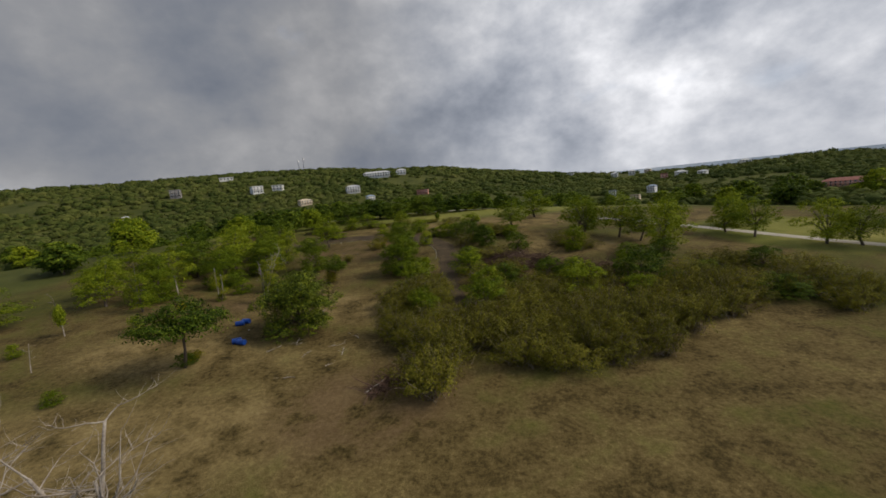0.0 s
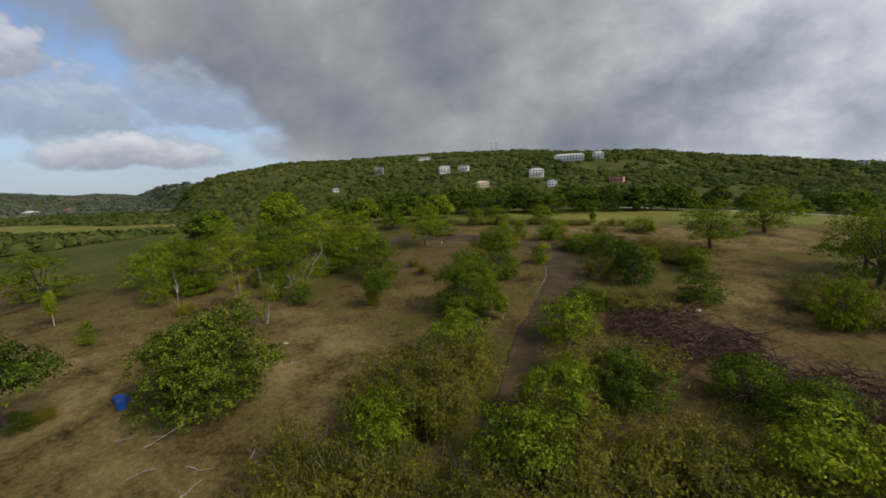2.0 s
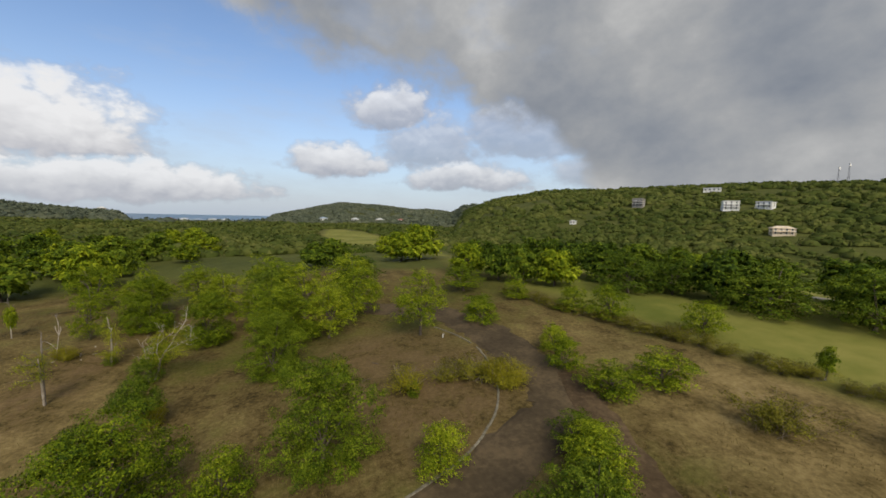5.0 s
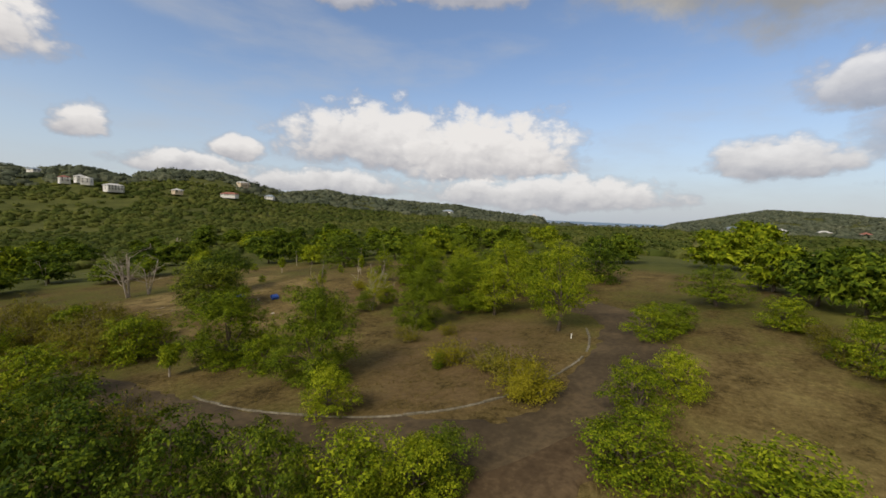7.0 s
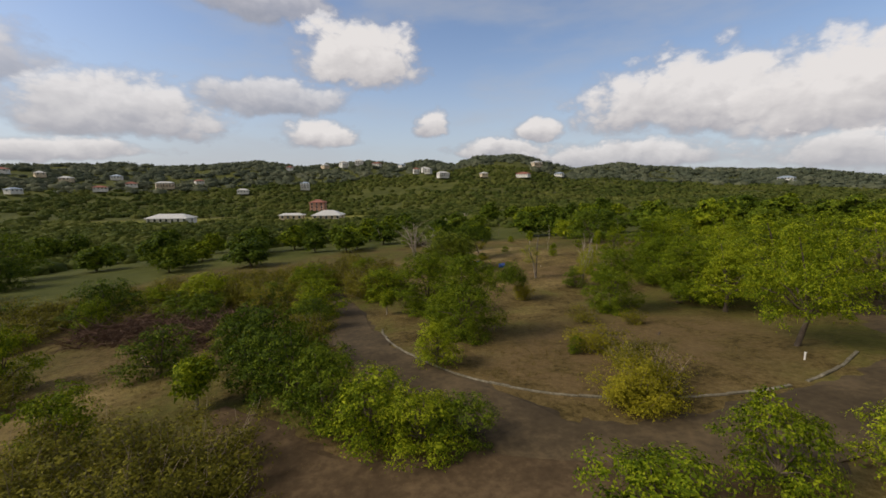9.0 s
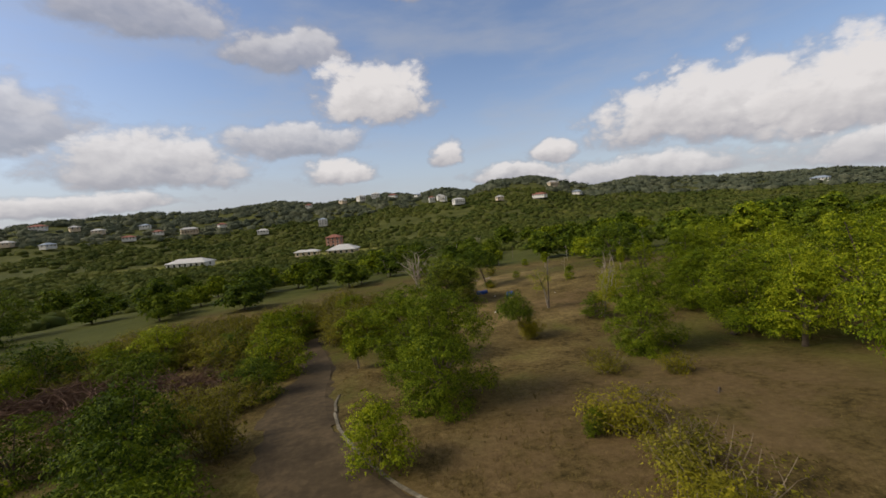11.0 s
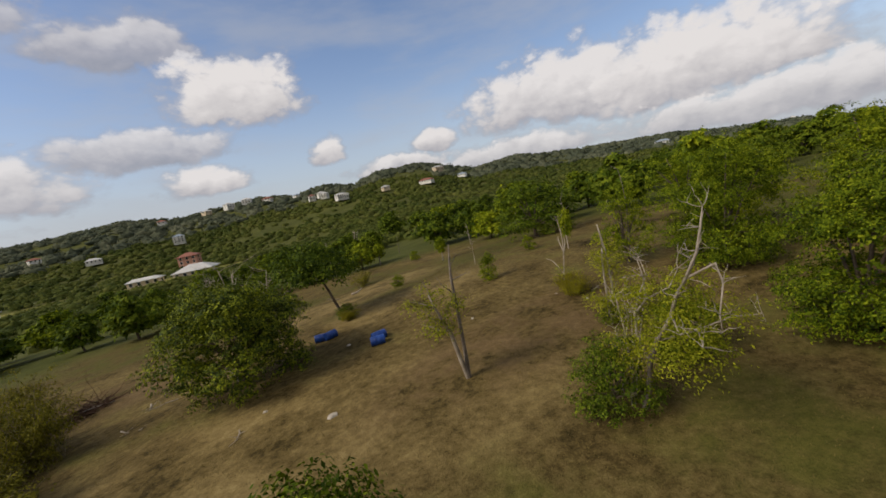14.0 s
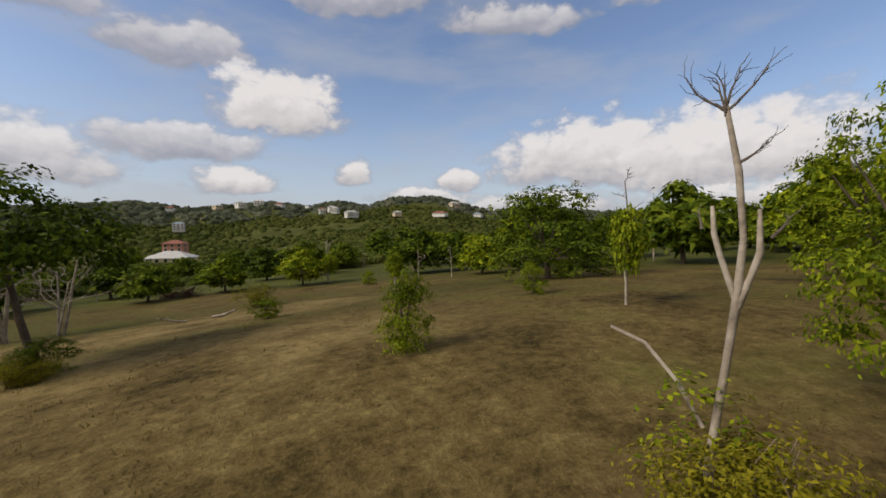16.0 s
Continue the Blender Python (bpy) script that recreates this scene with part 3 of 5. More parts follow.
def grow_leafy(seed, tall, wide, leaf=LEAF, size=0.20, bole=0.10, sprays=170, per=30, name="tree", wood=BARK, single=False, full=1.0, tuft=0.18, dome=False):
    """A broad-leaved tree or bush, about tall and wide: a forked trunk, and lobes of leaf sprays with gaps between them."""
    rng = random.Random(seed)
    top = new(name)
    lobes, limbs = [], []
    stem = crooked(rng, (0, 0, -0.25), (rng.gauss(0, 0.06), rng.gauss(0, 0.06), 1), tall * (bole + 0.30) + 0.25, 0.026 * tall + 0.02, 0.014 * tall, 5, 0.07)
    fork = Vector(stem[3][0])
    tiers = [(bole + 0.15, 0.27, 5, 0.15), (bole + 0.33, 0.35, 6, 0.17), (0.64, 0.28, 5, 0.17), (0.80, 0.14, 3, 0.16)]
    if dome:
        tiers = [(0.17, 0.30, 7, 0.15), (0.34, 0.36, 8, 0.16), (0.54, 0.36, 8, 0.17), (0.70, 0.29, 7, 0.17), (0.80, 0.13, 4, 0.16)]
    for z, out, count, s in tiers:
        start = rng.uniform(0, 6.28)
        for k in range(count):
            a = start + 2 * math.pi * k / count + rng.uniform(-0.45, 0.45)
            reach, lift = wide * out * rng.uniform(0.60, 1.22), tall * z * rng.uniform(0.84, 1.14)
            c = (reach * math.cos(a), reach * math.sin(a), lift)
            g = s * full * rng.uniform(0.75, 1.3)
            lobes.append((c, (wide * g, wide * g, min(tall * g * 0.66, lift - 0.02 * tall))))
            if k % 2 == 0:
                limbs.append([(tuple(fork), 0.011 * tall + 0.01), (tuple(fork.lerp(Vector(c), 0.5) + Vector((0, 0, 0.05 * tall))), 0.008 * tall), (c, 0.003 * tall)])
    if single or name == "bush":
        part("trunk", tubes([stem] + limbs, 5), wood, top, smooth=True)
    else:
        part("trunk", tubes([stem], 8), wood, top, smooth=True)
        for limb in limbs:
            part("limb", tubes([limb], 5), wood, top, smooth=True)
    core = [(c, tuple(0.62 * q for q in w)) for c, w in lobes] + [((0, 0, tall * 0.50), (wide * 0.26, wide * 0.26, tall * 0.26))]
    inner = leaves(rng, lobe_spots(rng, core, sprays), 7, size * 1.6, 0.16, single=True)
    outer = leaves(rng, lobe_spots(rng, lobes, sprays), per, size, tuft, single=single)
    k = len(outer[0])
    part("crown", (np.concatenate([outer[0], inner[0]]), outer[1].tolist() + (inner[1] + k).tolist()), leaf, top)
    return top


def grow_scrub(seed, tall, wide, leaf=LEAF_OLIVE, clusters=300, per=18, size=0.115, twigs=46, name="thicket"):
    """A dense many-stemmed shrub with fine twigs and small leaves."""
    rng = random.Random(seed)
    top = new(name)
    stems, spots = [], []
    for k in range(twigs):
        a, lean = rng.uniform(0, 2 * math.pi), rng.uniform(0.1, 1.15)
        root = (rng.gauss(0, 0.10) * wide, rng.gauss(0, 0.10) * wide, -0.1)
        way = (math.cos(a) * lean, math.sin(a) * lean, 1)
        ln = rng.uniform(0.75, 1.12) * (tall * 0.98 * (1 - 0.25 * lean) + wide * 0.20 * lean)
        s = crooked(rng, root, way, ln, 0.022, 0.006, 5, 0.15, 0.0)
        stems.append(s)
        if k % 3 == 0:
            stems.append(crooked(rng, s[3][0], (math.cos(a + 1) * 0.8, math.sin(a + 1) * 0.8, 0.8), ln * 0.4, 0.010, 0.004, 3, 0.2))
    for _ in range(clusters):
        s = stems[rng.randrange(len(stems))]
        p, q = s[rng.randint(max(1, len(s) - 4), len(s) - 1)][0], s[-1][0]
        spots.append((tuple(Vector(p) + Vector((rng.gauss(0, 0.16), rng.gauss(0, 0.16), rng.gauss(0, 0.12)))), tuple((Vector(q) - Vector((0, 0, tall * 0.3))).normalized())))
    part("stem_tangle", tubes(stems, 3), STEM, top, kind="stuff")
    part("foliage", leaves(rng, spots, per, size, 0.17, single=True), leaf, top)
    return top


def grow_bare(seed, tall, spread, wood=PALE, forks=2, leaf=None, name="dead_tree", lean=(0, 0), thick=1.0, twiggy=5):
    """A dead or dying tree: one or more bare stems with broken branches; a few leaf tufts if leaf is given."""
    rng = random.Random(seed)
    top = new(name)
    paths, fine, ends = [], [], []
    for k in range(forks):
        a = rng.uniform(0, 2 * math.pi)
        way = (lean[0] + 0.16 * (forks > 1) * math.cos(a), lean[1] + 0.16 * (forks > 1) * math.sin(a), 1)
        h = tall * (1 if k == 0 else rng.uniform(0.6, 0.95))
        stem = crooked(rng, (0.12 * k, 0.08 * k, -0.25), way, h, (0.028 * tall + 0.035) * thick, 0.014 * tall * thick, 8, 0.05 if forks > 1 else 0.028)
        paths.append(stem)
        for j in range(rng.randint(4, 6)):
            i = rng.randint(3, 8)
            p, r = stem[i]
            b = rng.uniform(0, 2 * math.pi)
            ln = spread * rng.uniform(0.35, 0.8) * (1.25 - 0.06 * i)
            limb = crooked(rng, p, (math.cos(b), math.sin(b), rng.uniform(0.2, 1.1)), ln, max(r * 0.6, 0.012), 0.010, 6, 0.24, 0.05)
            paths.append(limb)
            ends.append((limb[-1][0], (0, 0, 1)))
            for _ in range(twiggy):
                q = limb[rng.randint(2, 6)][0]
                c = b + rng.uniform(-1.2, 1.2)
                twig = crooked(rng, q, (math.cos(c), math.sin(c), rng.uniform(-0.1, 1.0)), ln * rng.uniform(0.25, 0.55), 0.012, 0.003, 4, 0.25)
                fine.append(twig)
                ends.append((twig[-1][0], (0, 0, 1)))
    part("stem", tubes(paths[:1], 8), wood, top, smooth=True)
    for limb in paths[1:]:
        part("branch", tubes([limb], 6), wood, top, smooth=True)
    if fine:
        part("twig_tangle", tubes(fine, 3), wood, top, kind="stuff")
    if leaf:
        spots = [(tuple(Vector(p) + Vector((rng.gauss(0, 0.25), rng.gauss(0, 0.25), rng.gauss(0, 0.2)))), w) for p, w in ends for _ in range(3)]
        part("foliage", leaves(rng, spots, 22, 0.085, 0.14), leaf, top)
    return top


def scaled(x, y, turn, s, sz=None, sink=0.0):
    return Matrix.Translation((x, y, height(x, y) - sink)) @ Matrix.Rotation(radians(turn), 4, "Z") @ Matrix.Diagonal((s, s, sz or s, 1))


def true_size(ob):
    """Width and height of the leafy part of a plant."""
    v = []
    for c in ob.children:
        if c.name.split(".")[0] in ("crown", "foliage"):
            flat = np.empty(3 * len(c.data.vertices), np.float32)
            c.data.vertices.foreach_get("co", flat)
            v.append(flat.reshape(-1, 3))
    v = np.concatenate(v)
    lo, hi = np.percentile(v, 0.7, axis=0), np.percentile(v, 99.3, axis=0)
    return 0.5 * (hi[0] - lo[0] + hi[1] - lo[1]), np.percentile(v[:, 2], 99.9)


class Stock:
    """Built plants, each used first as it is and then copied, scaled to the width and height asked for."""

    def __init__(self, makers):
        self.makers, self.made = makers, {}

    def place(self, k, x, y, turn, wide, tall, tags):
        k %= len(self.makers)
        if k not in self.made:
            ob = self.makers[k]()
            self.made[k] = (ob, *true_size(ob))
        else:
            ob = copy_thing(self.made[k][0], Matrix.Identity(4))
        ob.matrix_basis = scaled(x, y, turn, wide / self.made[k][1], tall / self.made[k][2])
        return tagged(ob, *tags)


# each maker builds a plant of about 6 m (trees) or 3 m (bushes) that is scaled where it stands
TREES = Stock([lambda k=k: grow_leafy(20 + k, 6.0, 5.6, LEAF, 0.115, 0.06 + 0.05 * (k % 3), 260, 44, full=1.16, tuft=0.18) for k in range(5)])
DARKTREES = Stock([lambda k=k: grow_leafy(40 + k, 6.0, 6.2, LEAF_DARK, 0.155, 0.01 + 0.03 * (k % 2), 290, 29, full=1.24, tuft=0.19) for k in range(4)])
RIMTREES = Stock([lambda k=k: grow_leafy(50 + k, 6.0, 6.0, LEAF_DARK if k % 3 else LEAF, 0.40, 0.12, 130, 12, single=True, tuft=0.30) for k in range(6)])
BUSHES = Stock([lambda k=k: grow_leafy(60 + k, 3.0, 3.2, LEAF, 0.088, 0.01, 190, 40, name="bush", full=1.18, tuft=0.12) for k in range(4)])
DARKBUSHES = Stock([lambda k=k: grow_leafy(80 + k, 3.0, 3.4, LEAF_DARK, 0.088, 0.01, 190, 40, name="bush", full=1.18, tuft=0.12) for k in range(3)])
SCRUB = Stock([lambda k=k: grow_scrub(100 + k, 2.8, 4.2) for k in range(5)])
DRYSCRUB = Stock([lambda k=k: grow_scrub(120 + k, 1.9, 3.2, LEAF_YELLOW if k % 2 else LEAF_OLIVE, 300, 12, 0.105, 50, "dry_shrub") for k in range(3)])
FULLTREES = Stock([lambda k=k: grow_leafy(150 + k, 6.0, 6.0, LEAF, 0.095, -0.06 + 0.03 * k, 760, 52, full=1.20, tuft=0.15) for k in range(3)])
MIDTREES = Stock([lambda k=k: grow_leafy(160 + k, 6.0, 6.0, LEAF_MID, 0.09, -0.06 + 0.03 * k, 760, 52, full=1.20, tuft=0.15) for k in range(2)])
YELLOWBUSH = Stock([lambda k=k: grow_scrub(130 + k, 1.9, 3.2, LEAF_YELLOW, 620, 20, 0.085, 40, "shrub") for k in range(2)])
DOMETREES = Stock([lambda: grow_leafy(171, 6.0, 6.4, LEAF_GLOSSY, 0.11, 0.02, 1000, 40, full=1.12, tuft=0.14, dome=True)])
SAPLINGS = Stock([lambda k=k: grow_leafy(140 + k, 3.0, 1.6, LEAF, 0.13, 0.30, 60, 20, name="sapling", wood=PALE) for k in range(3)])
STOCKS = {"T": TREES, "D": DARKTREES, "R": RIMTREES, "B": BUSHES, "K": DARKBUSHES, "S": SCRUB, "Y": DRYSCRUB, "O": FULLTREES, "E": MIDTREES, "G": YELLOWBUSH, "P": SAPLINGS, "Q": DOMETREES}
TAGS = {
    "T": ("bright green broad-leaved tree standing in dry grass", "tree", "field trees"), "D": ("dense dark green rounded tree reaching the ground", "tree", "dark trees"),
    "R": ("green tree at the rim of the field", "tree", "rim trees"),
    "B": ("bright green leafy bush standing in dry grass or scrub", "bush", "field bushes"), "K": ("dark green leafy bush among scrub", "bush", "scrub bushes"),
    "S": ("olive-brown tangled thicket of thin twiggy scrub", "thicket", "scrub thickets"), "Y": ("sparse yellowing shrub with thin bare twigs", "shrub", "dry shrubs"),
    "O": ("full rounded green tree with dense leafy lobes", "tree", "full trees"),
    "E": ("full mid-green tree with leafy lobes down to the ground", "tree", "full trees"),
    "G": ("dense low shrub turning golden yellow", "shrub", "yellow shrubs"),
    "Q": ("dense dark green domed tree with leaves to the ground", "tree", "full trees"),
    "P": ("slender young tree with a thin pale stem", "sapling", "saplings"),
}

# kind, x, y, width, height
FIELD_TREES = [
    ("Q", -11.2, 28.5, 7.2, 5.7), ("O", -4.2, 47.4, 5.7, 5.6), ("E", -5.0, 56.2, 5.3, 5.7), ("B", -4.4, 51.8, 3.0, 2.6), ("E", -18.7, 52.8, 4.7, 5.5), ("O", -26.8, 52.9, 6.4, 5.9), ("T", -25.2, 57.4, 5.4, 6.0), ("T", -20.5, 65.5, 5.0, 6.6),
    ("T", -32.3, 35.1, 3.2, 4.8), ("O", -33.8, 39.6, 5.4, 5.8), ("O", -29.1, 46.1, 4.8, 5.4), ("T", -39.0, 37.5, 6.0, 6.0), ("T", -32.5, 55.0, 7.0, 7.0), ("T", -35.0, 60.5, 6.6, 6.6), ("T", -39.0, 52.5, 6.6, 6.0),
    ("T", -37.0, 46.0, 5.8, 5.2), ("T", -43.0, 42.0, 6.4, 5.8), ("T", -45.0, 50.0, 7.0, 6.0), ("D", -44.4, 62.2, 7.0, 6.0), ("D", -42.0, 15.0, 9.0, 6.5),
]
FAR_SIDE_TREES = [
    ("T", -30.0, 60.5, 5.8, 6.0), ("D", -36.5, 51.0, 5.8, 6.0), ("T", -31.2, 50.0, 4.8, 5.4), ("T", -46.0, 30.0, 6.8, 5.6),
    ("T", -34.2, 75.3, 5.7, 3.8), ("R", -38.5, 82.5, 5.6, 5.2), ("R", -35.2, 85.0, 5.6, 5.2), ("R", -32.0, 88.0, 5.6, 5.2), ("D", -25.1, 94.3, 8.0, 5.3), ("D", -22.5, 98.8, 6.3, 4.9), ("D", -12.7, 100.9, 9.0, 5.5), ("D", -6.0, 104.0, 7.4, 5.6),
    ("D", -2.0, 108.0, 7.8, 5.4), ("R", -45.0, 80.0, 6.2, 5.4), ("T", 14.8, 76.4, 6.6, 6.2), ("T", 21.9, 89.3, 8.5, 6.6), ("D", 56.5, 15.2, 8.5, 8.5), ("D", 63.5, -7.4, 10.0, 10.0), ("D", 57.0, 4.0, 8.0, 7.0),
]
PARK_TREES = [(42.3, 67.7), (48.9, 62.1), (50.6, 57.8), (55.8, 51.2), (58.7, 49.1), (64.4, 47.4), (31.4, 62.7), (26.6, 65.9), (33.6, 59.4), (34.3, 52.7), (26.9, 70.4), (54.0, 68.0)]
ROAD_BUSHES = [
    ("K", 8.2, 57.6, 4.0, 3.8), ("K", 6.6, 60.2, 4.2, 4.0), ("K", 4.9, 63.2, 3.8, 3.4), ("K", 3.4, 65.6, 3.6, 3.1), ("B", 1.8, 67.2, 3.4, 2.7), ("B", 0.3, 68.2, 3.2, 2.3), ("K", -1.0, 68.4, 2.8, 1.8), ("S", 4.6, 57.6, 3.4, 2.6), ("B", -1.9, 61.4, 2.6, 2.6),
    ("B", -8.9, 73.0, 3.0, 2.7), ("B", -4.6, 73.6, 3.6, 2.2), ("B", -4.6, 77.6, 4.2, 2.5), ("B", -11.9, 74.3, 2.7, 2.4), ("B", -21.1, 71.9, 4.0, 2.4), ("B", -23.8, 72.9, 3.4, 2.2), ("S", 1.2, 79.4, 4.4, 2.0), ("B", -20.6, 82.3, 3.5, 3.0), ("B", -17.2, 84.3, 4.8, 3.5),
    ("B", -10.5, 88.8, 3.7, 3.2), ("B", 6.5, 84.3, 4.4, 2.4), ("B", -27.5, 79.5, 3.4, 2.6), ("S", 9.5, 67.5, 4.6, 2.2), ("S", 7.5, 69.3, 4.4, 2.1), ("S", 11.5, 68.5, 4.6, 2.3), ("S", 9.2, 71.0, 4.6, 2.2), ("S", 12.2, 66.2, 4.2, 2.2),
]
SCRUB_BUSHES = [
    ("B", -0.8, 39.8, 4.6, 3.6), ("B", 5.2, 45.3, 4.4, 3.7), ("K", 5.2, 49.9, 3.4, 2.6), ("B", 7.0, 36.0, 4.8, 4.0), ("B", 6.6, 32.4, 5.0, 3.8), ("B", 16.9, 35.8, 5.0, 4.4), ("K", 24.6, 38.0, 6.8, 4.8), ("B", 22.4, 33.8, 4.4, 3.2), ("K", 9.8, 39.9, 4.6, 3.2), ("K", 17.6, 40.9, 4.5, 3.1),
    ("K", 15.0, 42.4, 4.6, 3.0), ("B", 0.6, 30.0, 4.3, 3.8), ("B", 24.2, 41.4, 3.2, 3.6), ("B", 21.6, 54.4, 3.2, 4.2), ("K", 13.2, 55.8, 3.8, 3.0), ("P", 9.1, 62.3, 1.8, 2.5), ("B", 13.2, 64.0, 3.0, 2.8), ("S", 2.0, 18.3, 5.0, 4.0),
]
FIELD_BUSHES = [
    ("B", -27.0, 28.0, 1.4, 2.0), ("B", -34.2, 23.4, 1.3, 1.4), ("S", -23.5, 5.8, 2.8, 1.8), ("B", -24.0, 17.0, 1.3, 1.1), ("B", -42.5, 16.0, 1.4, 1.3), ("B", -33.6, -3.0, 1.8, 1.6), ("K", -21.2, 43.2, 2.6, 2.4), ("B", -25.0, 42.9, 2.4, 2.4), ("G", -27.5, 35.3, 1.9, 1.25), ("K", -25.7, 39.3, 1.2, 1.0), ("K", -18.0, 22.2, 1.8, 1.1),
    ("G", -13.9, 46.0, 1.9, 1.9), ("G", -8.7, 68.1, 3.2, 2.0), ("Y", -10.8, 64.7, 2.8, 1.6), ("Y", -11.0, 62.0, 3.6, 1.6), ("Y", -10.3, 66.7, 3.6, 1.6), ("Y", -14.3, 55.6, 2.4, 1.4), ("Y", -17.0, 57.6, 2.0, 1.2), ("B", -9.6, 62.0, 0.9, 1.1), ("G", -18.0, 23.0, 1.6, 0.8),
]
SAPLINGS_AT = [("P", -34.4, 28.0, 1.0, 3.2), ("P", -0.7, 46.9, 1.4, 2.3), ("P", -1.4, 88.4, 1.2, 2.4), ("P", -33.0, 8.0, 1.4, 3.0), ("P", -31.0, -12.0, 2.0, 3.6), ("P", 8.0, 82.5, 1.2, 2.0)]
PLANTS = FIELD_TREES + FAR_SIDE_TREES + ROAD_BUSHES + SCRUB_BUSHES + FIELD_BUSHES + SAPLINGS_AT


def plant(kind, x, y, wide, tall, k, rng):
    return STOCKS[kind].place(k, x, y, rng.uniform(0, 360), wide, tall, TAGS[kind])


rng = random.Random(5)
for k, (kind, x, y, wide, tall) in enumerate(PLANTS):
    plant(kind, x, y, wide, tall, k, rng)

# the scrub belt that the flight crosses, and thickets along the field's edge
SCRUB_BELT = [(0.8, 27.0, 3.4, 9), (8, 27.0, 4.6, 14), (15, 27.0, 5, 15), (22.5, 30, 5, 9), (29.5, 32, 4.5, 7), (-0.8, 33.5, 3.0, 9), (-0.6, 37.0, 2.4, 6), (1.8, 20.4, 1.2, 3), (2.4, 23.8, 2.0, 4), (10, 33, 4, 7), (14.5, 33.5, 4, 7), (8.4, 41, 2.4, 3), (7.4, 52, 1.6, 3), (10.5, 24.2, 4, 5), (17, 24.6, 4, 4), (36, 36, 6, 6), (42, 31, 6, 6), (21, 57, 4, 3), (9.5, 68.6, 3.4, 8)]
ROAD_POINTS = smooth_line(ROAD_LINE, 1.0)
spots = []
for cx, cy, rad, count in SCRUB_BELT:
    tries = 0
    while count and tries < 200:
        tries += 1
        a, d = rng.uniform(0, 2 * math.pi), rad * math.sqrt(rng.random())
        x, y = cx + d * math.cos(a), cy + d * 0.7 * math.sin(a)
        if any(math.hypot(x - u, y - v) < 1.35 for u, v in spots) or (y < 66 and min(math.hypot(x - q.x, y - q.y) for q in ROAD_POINTS) < (2.2 if y < 46 else 3.2)):
            continue
        spots.append((x, y))
        count -= 1
        plant("S", x, y, rng.uniform(3.4, 5.2), rng.uniform(2.2, 3.5) * (0.6 if cy > 44 else 1), rng.randrange(5), rng)

for k in range(22):
    x, y = -30 + 33 * k / 21 + rng.uniform(-0.5, 0.5), 79.5 + 9.6 * k / 21 + rng.uniform(-0.6, 0.6)
    plant("S", x, y, rng.uniform(1.8, 3.0), rng.uniform(0.7, 1.5), rng.randrange(5), rng)

# low olive scrub spreading down into the vale
vale = random.Random(9)
for cx, cy, rad, count in ((40, 36, 8, 9), (56, 34, 8, 7), (34, 43, 5, 4), (21.5, 60, 3.0, 4), (30, 50, 3, 2), (66, 26, 9, 7), (20, 38.5, 3, 3), (29, 41, 3, 3), (4, 25.5, 2, 2)):
    for _ in range(count):
        a, d = vale.uniform(0, 2 * math.pi), rad * math.sqrt(vale.random())
        plant("S" if vale.random() < 0.75 else "K", cx + d * math.cos(a), cy + d * math.sin(a), vale.uniform(3.8, 6.0), vale.uniform(1.8, 2.8), vale.randrange(5), vale)

# trees round the field's rim and along the mown strip
rim = []
while len(rim) < 160:
    b, d = rng.uniform(-75, 225), rng.uniform(52, 150)
    p = Vector((*HUB, 0)) + heading(b) * d
    if min(inside(p.x, p.y, *e) for e in FIELDS + LAWNS) < 1.0 or (72 < b < 98 and d > 70) or any(math.hypot(p.x - u, p.y - v) < 4.6 for u, v in rim):
        continue
    rim.append((p.x, p.y))
    w = rng.uniform(5, 9)
    plant("R", p.x, p.y, w, w * rng.uniform(0.7, 0.95), rng.randrange(6), rng)
for k in range(30):
    f = (k // 2) / 14
    x, y = -60 + 72 * f + (k % 2) * 5 + rng.uniform(-2, 2), 88 + 25 * f + (k % 2) * 11 + rng.uniform(-2, 2)
    plant("R", x, y, rng.uniform(5, 7), rng.uniform(4.2, 5.8), rng.choice((1, 2, 4, 5)), rng)
for k, (x, y) in enumerate(PARK_TREES):
    w = rng.uniform(5.2, 7.4)
    plant("T", x, y, w, w * rng.uniform(0.92, 1.1), 2 + 3 * (k % 2), rng)

# bare and dying trees: x, y, height, spread, wood, stems, leaves, lean
BARE = [
    (-21.9, 43.3, 3.4, 1.3, PALE, 3, None, (-0.1, 0), 0.42), (-25.8, 39.3, 4.5, 1.0, PALE, 2, LEAF_LIME, (0, 0.02), 0.6), (-32.4, 35.1, 5.4, 1.4, GREYWOOD, 1, None, (0, 0), 0.36), (-34.4, 28.0, 4.2, 1.0, GREYWOOD, 1, None, (0, 0), 0.42),
    (-60, -8.0, 5.6, 2.0, PALE, 3, None, (0, 0), 0.85), (-61, -11.0, 5.2, 1.8, PALE, 2, None, (0, 0), 0.85), (-50, 0.5, 3.2, 1.2, PALE, 1, LEAF, (0, 0), 0.5), (-35, -46, 6.4, 2.2, PALE, 2, None, (0, 0), 0.85), (-27.6, -39.5, 5.6, 1.8, PALE, 1, None, (0, 0), 0.85),
    (-36.6, -18, 3.4, 0.8, GREYWOOD, 1, None, (0, 0), 0.6), (-42.0, -0.7, 3.6, 1.0, PALE, 1, None, (0, 0), 0.6), (-48, -24, 5.0, 1.8, PALE, 2, LEAF, (0, 0), 0.5), (-60.8, 8.7, 4.6, 1.6, PALE, 2, LEAF, (0, 0), 0.5),
]
